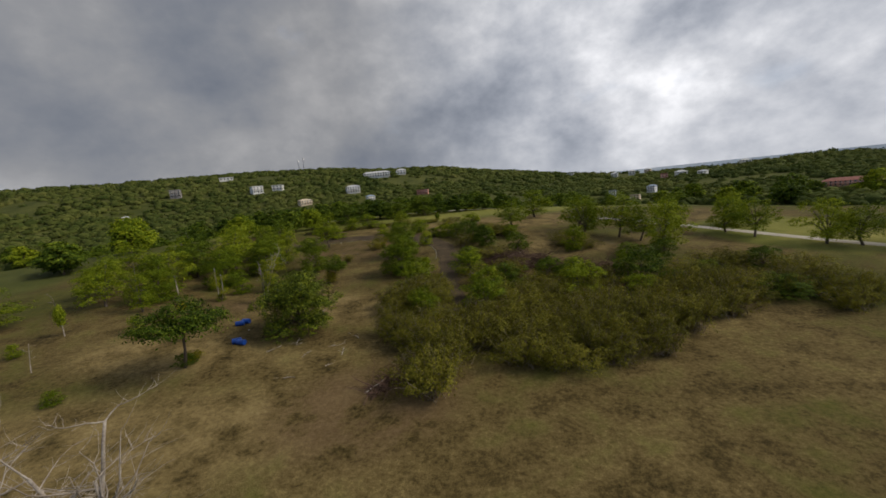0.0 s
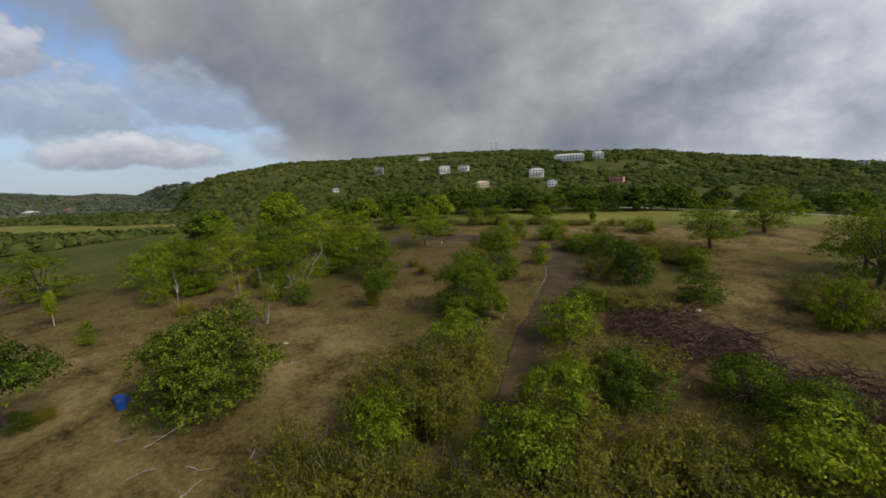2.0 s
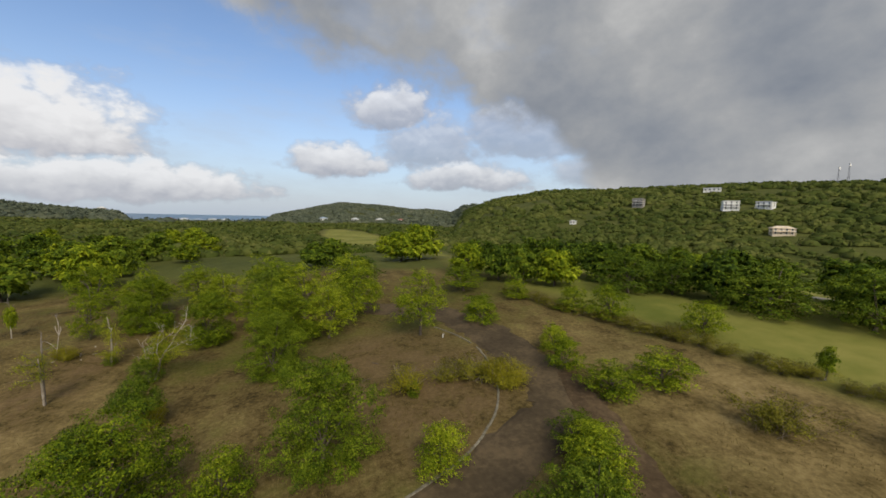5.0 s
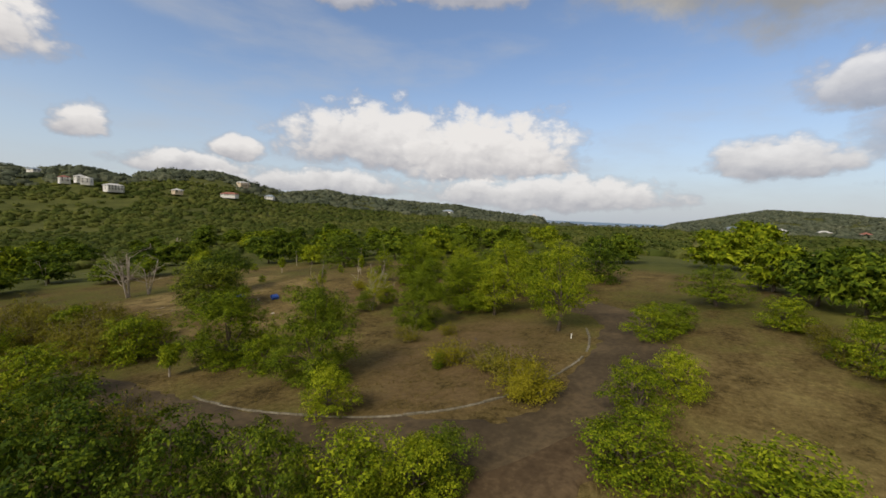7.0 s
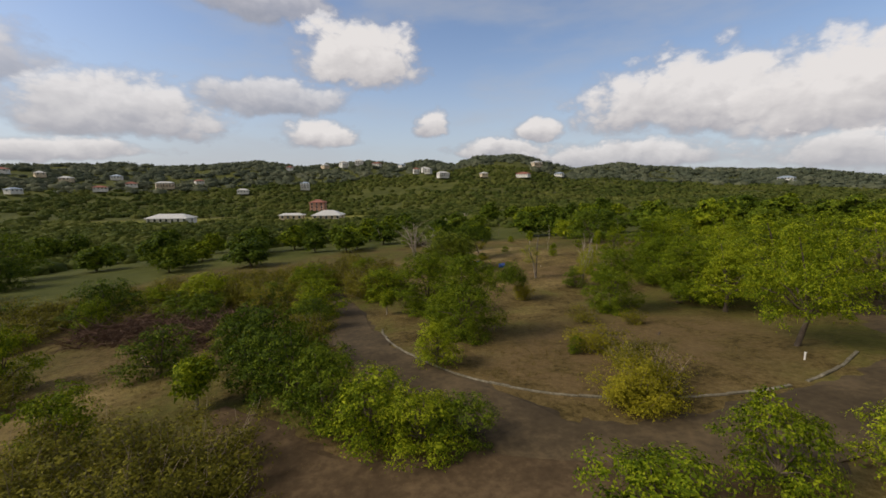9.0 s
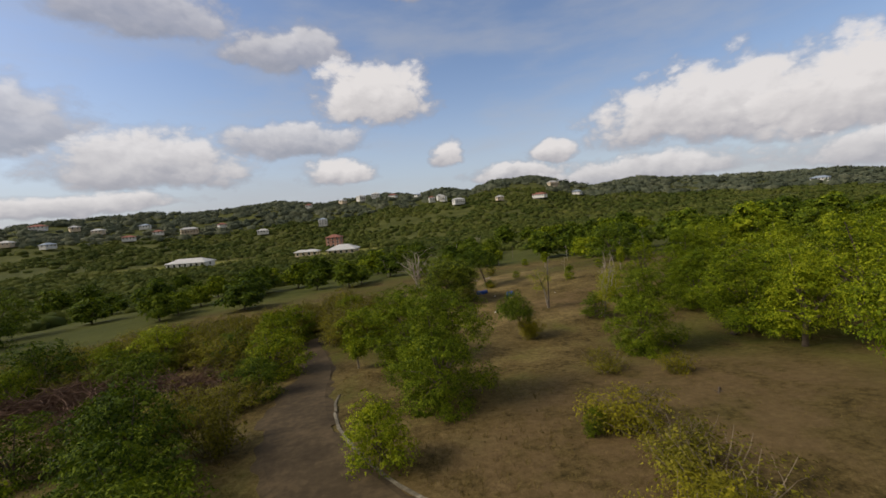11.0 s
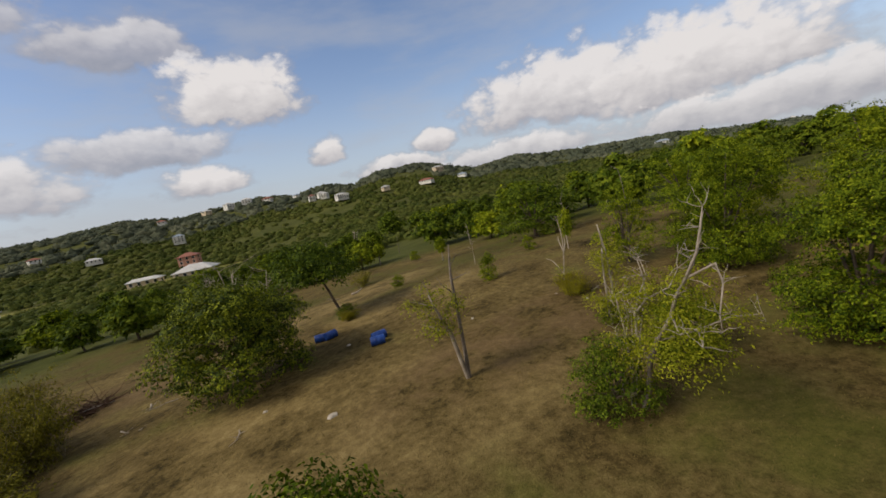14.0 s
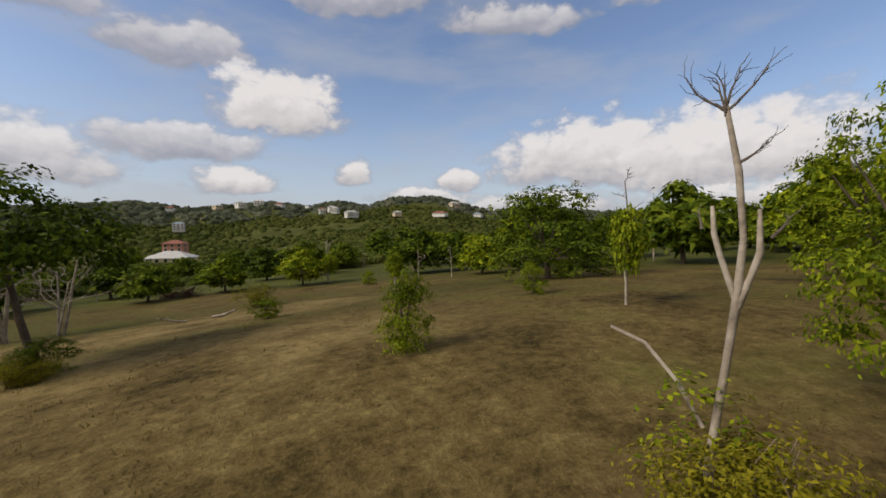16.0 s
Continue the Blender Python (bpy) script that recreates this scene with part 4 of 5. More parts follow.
BARE_NORTH = [
    (-30.0, 21.0, 2.6, 0.8, PALE, 1, None, (0, 0.1), 0.50), 
    (-10.2, 5.8, 6.8, 5.6, PALE, 4, None, (0.10, 0), 0.80), (-12.6, 5.6, 5.6, 4.4, PALE, 3, None, (-0.1, 0), 0.70), (-6, -22, 4.6, 2.0, PALE, 2, None, (0, 0), 0.56),
]
for k, (x, y, tall, spread, wood, stems, leaf, lean, thick) in enumerate(BARE + BARE_NORTH):
    ob = grow_bare(300 + k, tall, spread, wood, stems, leaf, "dying_tree" if leaf else "dead_tree", lean, 0.72 * thick, 3 if tall < 4 else 9 if spread > 4 else 6)
    ob.matrix_basis = scaled(x, y, 0, 1)
    tagged(ob, "dying tree with pale bare limbs and thin leaf tufts" if leaf else ("grey bare dead tree with broken branches" if wood is GREYWOOD else "bleached bare dead tree standing in dry grass"), "dead tree", "bare trees")


def grow_leaning(lean, name):
    """A young tree on a long leaning stem with a flat crown."""
    r = random.Random(77)
    top = new(name)
    stem = crooked(r, (0, 0, -0.2), (lean, 0.05, 1), 3.1, 0.10, 0.05, 6, 0.05)
    head = Vector(stem[-1][0])
    lobes, limbs = [], []
    for k in range(7):
        a = 2 * math.pi * k / 7
        c = head + Vector((1.35 * math.cos(a), 1.35 * math.sin(a), r.uniform(0.2, 1.0)))
        lobes.append((tuple(c), (1.1, 1.1, 0.75)))
        limbs.append([(tuple(head), 0.045), (tuple(head.lerp(c, 0.5) + Vector((0, 0, 0.12))), 0.03), (tuple(c), 0.012)])
    lobes.append((tuple(head + Vector((0, 0, 1.3))), (1.2, 1.2, 0.8)))
    part("trunk", tubes([stem], 8), BARK, top, smooth=True)
    for limb in limbs:
        part("limb", tubes([limb], 5), BARK, top, smooth=True)
    part("crown", leaves(r, lobe_spots(r, lobes, 250), 32, 0.15, 0.22), LEAF_DARK, top)
    return top


ob = grow_leaning(0.36, "leaning_tree")
ob.matrix_basis = scaled(-18.0, 21.9, -35, 1.3)
tagged(ob, "small spreading tree on a leaning brown trunk", "tree")
ob = grow_leaning(0.95, "leaning_sapling")
ob.matrix_basis = scaled(-13.9, 46.3, -32, 0.60, 0.92)
tagged(ob, "slim young tree on a leaning stem in dry grass", "sapling")


def grow_twin():
    """Two thin grey stems from one root, the taller broken off bare, with tufts of leaves on the shorter."""
    r = random.Random(31)
    top = new("dying_tree")
    left = Vector((0.66, 0.22, 0))

    def at(side, z):
        return tuple(left * side + Vector((0, 0, z)))

    part("stem", tubes([[(at(-0.02, -0.2), 0.10), (at(-0.10, 1.3), 0.07), (at(-0.12, 2.7), 0.06), (at(-0.10, 4.0), 0.05), (at(-0.25, 4.7), 0.035), (at(-0.38, 5.2), 0.015)]], 8), GREYWOOD, top, smooth=True)
    part("stem", tubes([[(at(0.02, -0.1), 0.09), (at(0.35, 0.9), 0.085), (at(0.72, 2.1), 0.07), (at(1.0, 2.45), 0.06), (at(1.4, 3.1), 0.04), (at(1.7, 3.7), 0.02)]], 8), PALE, top, smooth=True)
    twigs, spots = [], []
    for side, z, way, ln in ((-0.1, 3.9, (-0.5, 0.3, 0.15), 0.8), (-0.18, 4.4, (-0.3, 0.5, 0.3), 0.6), (-0.11, 3.3, (0.4, 0.2, 0.6), 0.8), (0.9, 2.4, (0.9, -0.5, 0.2), 1.3), (1.4, 3.1, (0.8, -0.3, 0.7), 1.2), (1.3, 3.0, (0.1, -0.5, 0.9), 1.3), (0.72, 2.1, (0.5, -0.6, -0.3), 1.2), (1.0, 2.45, (-0.2, 0.1, 0.9), 1.1)):
        twig = crooked(r, at(side, z), way, ln, 0.028, 0.006, 5, 0.2)
        part("branch", tubes([twig], 5), GREYWOOD, top)
        twigs += [crooked(r, twig[j][0], (r.gauss(0, 1), r.gauss(0, 1), 0.5), 0.4, 0.009, 0.003, 3, 0.2) for j in (2, 3, 4, 5)]
        if side > 0.5:
            spots += [(twig[j][0], (0, 0, 1)) for j in (2, 3, 4, 5)]
    part("twig_tangle", tubes(twigs, 3), GREYWOOD, top, kind="stuff")
    part("foliage", leaves(r, spots + [(at(0.3 + 1.5 * r.random(), 2.2 + 1.6 * r.random()), (0, 0, 1)) for _ in range(10)] + [(at(-0.1, 3.0 + 0.5 * r.random()), (0, 0, 1)) for _ in range(5)], 60, 0.10, 0.22), LEAF_LIME, top)
    return top


def grow_forked():
    """A bleached stem with short broken arms, dry twigs spreading at its top and one long low branch."""
    r = random.Random(32)
    top = new("dead_tree")
    right = Vector((-0.416, 0.909, 0))

    def at(side, z):
        return tuple(right * side + Vector((0, 0, z)))

    part("stem", tubes([[(p, 0.66 * w) for p, w in [(at(0, -0.2), 0.085), (at(0.13, 1.1), 0.070), (at(0.24, 2.0), 0.062), (at(0.33, 2.8), 0.068), (at(0.37, 3.4), 0.048), (at(0.32, 4.1), 0.052), (at(0.20, 4.8), 0.038)]]], 8), PALE, top, smooth=True)
    for line in ([(at(0.31, 2.75), 0.06), (at(0.17, 3.2), 0.05), (at(0.11, 3.45), 0.05), (at(0.09, 3.75), 0.03)], [(at(0.33, 2.65), 0.065), (at(0.44, 3.0), 0.055), (at(0.51, 3.25), 0.06), (at(0.50, 3.7), 0.03)],
                 [(at(0.04, 1.25), 0.045), (at(-0.22, 1.72), 0.042), (at(-0.58, 2.12), 0.04), (at(-0.98, 2.26), 0.032)]):
        part("branch", tubes([[(p, 0.60 * w) for p, w in line]], 7), PALE, top, smooth=True)
    twigs = []
    for side, z, way, ln in ((0.2, 4.75, (0.3, -0.75, 0.8), 1.0), (0.2, 4.75, (-0.35, 0.8, 0.6), 1.0), (0.2, 4.75, (0.1, 0.1, 1), 0.75), (0.2, 4.7, (0.3, -0.2, 0.9), 0.8), (0.2, 4.8, (-0.4, 0.3, 0.8), 0.8), (0.33, 4.2, (-0.35, 0.8, 0.3), 0.6), (0.60, 3.4, (-0.2, 0.4, 0.6), 0.5), (0.0, 3.5, (0.1, -0.4, 0.7), 0.4)):
        limb = crooked(r, at(side, z), way, 0.55 * ln, 0.018, 0.004, 5, 0.16)
        part("branch", tubes([limb], 5), GREYWOOD, top)
        for j in (1, 2, 3, 3, 4, 4, 5):
            twigs.append(crooked(r, limb[j][0], (way[0] + r.gauss(0, 0.6), way[1] + r.gauss(0, 0.6), 0.7), ln * r.uniform(0.18, 0.34), 0.006, 0.002, 4, 0.25))
    part("twig_tangle", tubes(twigs, 3), GREYWOOD, top, kind="stuff")
    spots = [(at(r.uniform(-0.4, 0.6), r.uniform(0.9, 1.9)), (0, 0, 1)) for _ in range(16)]
    part("foliage", leaves(r, spots, 16, 0.10, 0.16), LEAF, top)
    return top


def grow_contorted():
    """A tree dying from the top: twisted bleached limbs above, thin yellow-green leaf below."""
    r = random.Random(41)
    top = new("dying_tree")
    right = Vector((0.35, 0.937, 0))
    away = Vector((-0.937, 0.35, 0))

    def at(side, z, deep=0.0):
        return tuple(right * (side * 0.9 + 0.40 * z) + away * deep + Vector((0, 0, z)))

    trunk = [(at(-0.1, -0.3), 0.10), (at(-0.05, 0.8), 0.085), (at(-0.25, 1.7), 0.075), (at(-0.1, 2.6), 0.06)]
    part("trunk", tubes([trunk], 8), GREYWOOD, top, smooth=True)
    limbs = [
        [(at(-0.1, 2.5), 0.08), (at(0.25, 3.4), 0.075), (at(0.15, 3.9, 0.1), 0.07), (at(0.50, 4.5), 0.06), (at(0.80, 5.2, -0.1), 0.05), (at(0.62, 5.7), 0.04), (at(0.42, 6.1, 0.1), 0.02)],
        [(at(0.50, 4.5), 0.05), (at(1.05, 4.9, 0.2), 0.04), (at(1.5, 4.55, 0.1), 0.032), (at(1.75, 3.9), 0.025), (at(2.05, 3.6, -0.1), 0.012)],
        [(at(0.25, 3.4), 0.05), (at(0.75, 3.55, -0.3), 0.04), (at(1.2, 3.3, -0.4), 0.03), (at(1.6, 3.55, -0.3), 0.022), (at(2.1, 3.35, -0.5), 0.010)],
        [(at(-0.25, 1.7), 0.06), (at(-0.75, 2.5, -0.2), 0.055), (at(-0.85, 3.2, -0.3), 0.05), (at(-0.6, 3.7, -0.2), 0.045), (at(-0.85, 4.3, -0.2), 0.035), (at(-1.1, 4.8, -0.3), 0.015)],
        [(at(-0.85, 3.2, -0.3), 0.045), (at(-1.25, 3.7, 0), 0.035), (at(-1.2, 4.2, 0.1), 0.03), (at(-1.6, 4.6, 0.1), 0.012)],
        [(at(-0.6, 3.7, -0.2), 0.04), (at(-0.15, 4.1, 0.1), 0.03), (at(-0.1, 4.6, 0.2), 0.022), (at(0.25, 4.9, 0.2), 0.010)],
        [(at(-0.9, 0.0, -0.3), 0.04), (at(-1.0, 1.0, -0.3), 0.035), (at(-1.35, 2.0, -0.2), 0.03), (at(-1.3, 2.9, -0.2), 0.022), (at(-1.55, 3.6, -0.3), 0.010)],
        [(at(-0.1, 2.5), 0.06), (at(0.5, 2.9, 0.6), 0.05), (at(0.9, 3.3, 1.1), 0.035), (at(1.3, 3.4, 1.5), 0.015)],
    ]
    twigs, spots = [], []
    for limb in limbs:
        part("limb", tubes([[(p, 0.62 * w) for p, w in limb]], 7), PALE, top, smooth=True)
        for p, rad in limb[2:]:
            for _ in range(3):
                way = (r.gauss(0, 0.8), r.gauss(0, 0.8), r.uniform(-0.2, 0.9))
                twig = crooked(r, p, way, r.uniform(0.3, 0.7), 0.012, 0.004, 5, 0.30)
                twigs.append(twig)
                if p[2] < 4.4:
                    spots.append((twig[-1][0], (0, 0, 1)))
                twigs.append(crooked(r, twig[3][0], (way[1], way[0], 0.4), 0.3, 0.007, 0.003, 3, 0.3))
    part("twig_tangle", tubes(twigs, 3), PALE, top, kind="stuff")
    lobes = [(at(0.55, 2.7, -0.1), (0.8, 0.8, 0.55)), (at(1.1, 3.0, 0.2), (0.6, 0.6, 0.45)), (at(-0.3, 1.9, -0.2), (0.6, 0.6, 0.6)), (at(0.1, 3.3, 0.4), (0.8, 0.8, 0.5)), (at(0.6, 2.0, 0.3), (0.55, 0.55, 0.4)), (at(-0.9, 2.6, 0.1), (0.45, 0.45, 0.4)), (at(-1.2, 4.0, -0.1), (0.4, 0.4, 0.3)), (at(-0.7, 2.5, -0.1), (0.6, 0.6, 0.5)), (at(-0.6, 1.3, 0), (0.5, 0.5, 0.5)), (at(-0.9, 3.3, -0.2), (0.5, 0.5, 0.4)), (at(0.9, 3.7, 0.3), (0.8, 0.8, 0.5)), (at(-0.7, 4.0, 0.2), (0.8, 0.8, 0.5)), (at(1.5, 2.9, -0.2), (0.7, 0.7, 0.5)), (at(-1.4, 3.4, 0.3), (0.7, 0.7, 0.5)), (at(0.2, 4.4, 0.5), (0.7, 0.7, 0.4)), (at(-1.3, 2.2, -0.3), (0.7, 0.7, 0.6))]
    part("crown", leaves(r, lobe_spots(r, lobes, 360) + spots, 24, 0.072, 0.17), LEAF_LIME, top)
    return top


made = grow_contorted()
made.matrix_basis = scaled(-21.8, 43.8, 0, 0.95)
tagged(made, "half-dead tree with twisted bleached limbs over yellow-green leaves", "dead tree", "bare trees")
for made, x, y, size, label in ((grow_twin(), -19.3, 38.0, 1.0, "dying tree with two thin grey stems and few leaf tufts"), (grow_forked(), -27.5, 34.72, 0.80, "bleached dead tree forking into broken arms above a shrub")):
    made.matrix_basis = scaled(x, y, 0, size)
    tagged(made, label, "dead tree", "bare trees")


def woodland(name, label, count, near, far, size, seed, tall=0.52, mat=CANOPY):
    """Far woods: lumpy crowns with ragged leaf edges, packed over the hills, as one mesh."""
    r = random.Random(seed)
    g = np.random.default_rng(seed)
    ball = bmesh.new()
    bmesh.ops.create_icosphere(ball, subdivisions=1, radius=1.0)
    bv = np.array([v.co[:] for v in ball.verts])
    bf = np.array([[v.index for v in f.verts] for f in ball.faces if f.calc_center_median().z > -0.45])
    ball.free()
    all_v, all_f, base = [], [], 0
    placed = 0
    while placed < count:
        b = r.uniform(-80, 232)
        d = math.sqrt(r.uniform(near * near, far * far))
        e, reach = ridge(b)
        if d > reach * 1.05:
            continue
        p = Vector((*HUB, 0)) + heading(b) * d
        if noise.noise((p.x * 0.016, p.y * 0.016, 5.0)) > 0.30 and r.random() < 0.85:
            continue
        if min(inside(p.x, p.y, *q) for q in FIELDS + LAWNS) < 1.06 or (95 < b < 110 and d > 700) or any(abs(p.x - u) < 20 and abs(p.y - v) < 20 and (p - Vector((u, v, 0)) + heading(b) * 6).length < 10 for u, v in CLEAR):
            continue
        placed += 1
        s = size * r.uniform(0.55, 1.35)
        lump = bv * (1 + g.uniform(-0.28, 0.30, (len(bv), 1)))
        v = lump * np.array([s, s * r.uniform(0.8, 1.2), s * tall]) + np.array([p.x, p.y, height(p.x, p.y) + s * tall * 0.45])
        all_v.append(v)
        all_f.append(bf + base)
        base += len(v)
        m = 10
        w = g.normal(0, 1, (m, 3))
        w[:, 2] = np.abs(w[:, 2]) * 0.9
        w /= np.linalg.norm(w, axis=1)[:, None]
        c = w * np.array([s, s, s * tall]) * g.uniform(0.92, 1.18, (m, 1)) + np.array([p.x, p.y, height(p.x, p.y) + s * tall * 0.45])
        u = np.cross(w, g.normal(0, 1, (m, 3)))
        u /= np.linalg.norm(u, axis=1)[:, None] + 1e-9
        t = np.cross(w, u) * 0.9 + w * 0.22
        k = s * 0.30 * g.uniform(0.6, 1.3, (m, 1))
        tri = np.stack([c - u * k, c + u * k, c + t * k * 1.5], 1).reshape(-1, 3)
        all_v.append(tri)
        all_f.append(np.arange(m * 3).reshape(-1, 3) + base)
        base += m * 3
    ob = part(name, (np.concatenate(all_v), np.concatenate(all_f)), mat, smooth=True)
    tagged(ob, label, "woods", kind="stuff")



CLEAR = []                                     # house plots kept free of trees

# ---------------------------------------------------------------- houses


def windows_of(house, w, d, storeys, sh):
    """Panes in frames along the front and the sides of every storey."""
    for s in range(storeys):
        z = 0.75 + s * sh
        n = max(2, int(w / 3.2))
        for k in range(n):
            x = -w / 2 + (k + 0.5) * w / n
            for y, sign in ((-d / 2, -1), (d / 2, 1)):
                f = join(block(x - 0.75, y - 0.06, z - 0.1, x + 0.75, y + 0.06, z), block(x - 0.75, y - 0.06, z + 1.5, x + 0.75, y + 0.06, z + 1.6),
                         block(x - 0.75, y - 0.06, z, x - 0.65, y + 0.06, z + 1.5), block(x + 0.65, y - 0.06, z, x + 0.75, y + 0.06, z + 1.5))
                win = part("window", f, WHITE, house)
                part("pane", block(x - 0.65, y - 0.03 * 1, z, x + 0.65, y + 0.03, z + 1.5), GLASS, win)
        for x in (-w / 2, w / 2):
            win = part("window", join(block(x - 0.06, -0.8, z - 0.1, x + 0.06, 0.8, z), block(x - 0.06, -0.8, z + 1.4, x + 0.06, 0.8, z + 1.5),
                                       block(x - 0.06, -0.8, z, x + 0.06, -0.7, z + 1.4), block(x - 0.06, 0.7, z, x + 0.06, 0.8, z + 1.4)), WHITE, house)
            part("pane", block(x - 0.03, -0.7, z, x + 0.03, 0.7, z + 1.4), GLASS, win)


def build_house(w, d, storeys, walls, roof, style="hip", balcony=True):
    house = new("house")
    sh = 2.5
    h = storeys * sh
    part("wall", block(-w / 2, -d / 2, -2.5, w / 2, d / 2, h), walls, house)
    o = 0.7
    if style == "hip":
        rise = min(w, d) * 0.24
        v = [(-w / 2 - o, -d / 2 - o, h), (w / 2 + o, -d / 2 - o, h), (w / 2 + o, d / 2 + o, h), (-w / 2 - o, d / 2 + o, h)]
        v += [(x, y, h + 0.22) for x, y, _ in v]
        r = max(0.3, (w - d) / 2 + 0.3)
        v += [(-r, 0, h + 0.22 + rise), (r, 0, h + 0.22 + rise)]
        f = [(0, 3, 2, 1), (0, 1, 5, 4), (1, 2, 6, 5), (2, 3, 7, 6), (3, 0, 4, 7), (4, 5, 9, 8), (5, 6, 9), (6, 7, 8, 9), (7, 4, 8)]
        part("roof", (v, f), roof, house)
    else:
        part("roof", join(block(-w / 2 - 0.4, -d / 2 - 0.4, h, w / 2 + 0.4, d / 2 + 0.4, h + 0.25), block(-w / 2 - 0.4, -d / 2 - 0.4, h + 0.25, w / 2 + 0.4, -d / 2 - 0.2, h + 0.8)), roof, house)
    windows_of(house, w, d, storeys, sh)
    if balcony:
        for s in range(1, storeys + (storeys == 1)):
            z = s * sh if storeys > 1 else 0.1
            bal = part("balcony", block(-w / 2, -d / 2 - 1.8, z - 0.2, w / 2, -d / 2 - 0.01, z), walls, house)
            part("railing", join(block(-w / 2, -d / 2 - 1.8, z + 0.9, w / 2, -d / 2 - 1.72, z + 1.0), *[block(-w / 2 + k * w / 9 - 0.04, -d / 2 - 1.79, z, -w / 2 + k * w / 9 + 0.04, -d / 2 - 1.73, z + 0.9) for k in range(10)]), WHITE, bal)
        for k in range(4):
            x = -w / 2 + 0.2 + k * (w - 0.4) / 3
            part("pillar", block(x - 0.08, -d / 2 - 1.75, -2.5, x + 0.08, -d / 2 - 1.5, h), walls, house)
    return house


def on_slope(bearing, angle, eye=(1.5, 2.0, 8.3), near=150.0, far=1100.0):
    """The place on the hills that lies on a bearing and at an angle of height from a point of the field."""
    way, d = heading(bearing), near
    while d < far:
        p = Vector(eye) + way * d
        if height(p.x, p.y) + 4.0 > eye[2] + d * math.tan(radians(angle)):
            break
        d += 3.0
    return p.x, p.y, d


# bearing, angle, width, depth, storeys, walls, roof, style, label
NORTH = [
    (32.6, 2.79, 12.5, 8, 3, WHITE, ROOF_PALE, "flat", "white three-storey villa with balconies on the wooded hill"), (29.6, 3.02, 12, 8, 2, WHITE, ROOF_PALE, "flat", "white three-storey villa with balconies on the wooded hill"),
    (27.4, 0.68, 15, 8, 2, CREAM, CREAM, "hip", "cream two-storey house with a stepped roof"), (41.9, 3.08, 10, 8, 3, GREY, GREY, "flat", "unfinished grey block house on the hillside"),
    (48.7, 1.07, 6, 5, 1, WHITE, ROOF_PALE, "hip", "white house half hidden in trees"), (19.3, 1.58, 17, 9, 3, WHITE, ROOF_PALE, "hip", "large white house with stacked balconies"),
    (17.3, 0.3, 10, 7, 2, WHITE, ROOF_BLUE, "hip", "white house with a blue-grey roof"), (18.1, -1.6, 10, 7, 1, WHITE, ROOF_PALE, "flat", "low white house below the hill road"),
    (8.5, 0.43, 15, 8, 2, PINK, ROOF_RED, "flat", "salmon pink house on the hillside"), (14.5, 3.42, 34, 9, 2, WHITE, ROOF_PALE, "hip", "long white building on the ridge"), (10.7, 3.4, 12, 9, 2, WHITE, ROOF_PALE, "hip", "white building on the ridge"),
    (35, 4.6, 14, 8, 1, WHITE, ROOF_PALE, "flat", "low white building on the ridge"), (339.9, -2.73, 9, 8, 3, WHITE, ROOF_PALE, "flat", "white three-storey house above the field"), (337, -3.27, 10, 8, 2, CREAM, CREAM, "flat", "cream two-storey house above the field"),
    (335, -2.58, 10, 8, 3, WHITE, ROOF_BLUE, "hip", "white house with a blue-grey roof"), (346.1, -3.27, 9, 8, 1, PINK, ROOF_RED, "hip", "low salmon house with a clay roof"), (339.6, -0.5, 9, 8, 2, WHITE, ROOF_PALE, "hip", "white house on the ridge"),
    (337.5, -0.43, 9, 8, 2, WHITE, ROOF_PALE, "hip", "white house on the ridge"), (335.6, -0.41, 8, 8, 2, CREAM, ROOF_PALE, "hip", "cream house on the ridge"), (333.7, -1.22, 8, 8, 3, PINK, ROOF_RED, "flat", "salmon house on the ridge"),
    (331.9, -1.04, 13, 9, 2, WHITE, ROOF_PALE, "hip", "wide white house on the ridge"), (329.5, -1.15, 11, 8, 2, WHITE, ROOF_PALE, "hip", "white house on the ridge"), (325.5, -0.5, 11, 8, 2, WHITE, ROOF_PALE, "hip", "white house on the ridge"),
    (326, -2.7, 7, 6, 1, CREAM, ROOF_RED, "hip", "small cream house among trees"), (315.8, -3.2, 44, 12, 2, PINK, ROOF_RED, "hip", "long salmon building with a clay roof"), (345.2, 0.33, 10, 8, 1, WHITE, ROOF_PALE, "flat", "low white house on the ridge"),
]
for k, (b, a, w, d, st, wall, roof, style, label) in enumerate(NORTH):
    x, y, dist = on_slope(b, a, (13.0, 31.9, 9.3) if k < 12 else (9.1, 4.5, 10.2), 150.0, 700.0)
    ob = build_house(w, d, st, wall, roof, style, st > 1)
    s = max(0.6, dist / 400) * (0.82 if k < 12 else 0.62)
    CLEAR.append((x, y))
    ob.matrix_basis = Matrix.Translation((x, y, height(x, y) + 0.3)) @ Matrix.Rotation(radians(b + 180 + random.Random(k).uniform(-25, 25) + 180), 4, "Z") @ Matrix.Diagonal((s, s, s, 1))
    tagged(ob, label, "house", "hill houses")

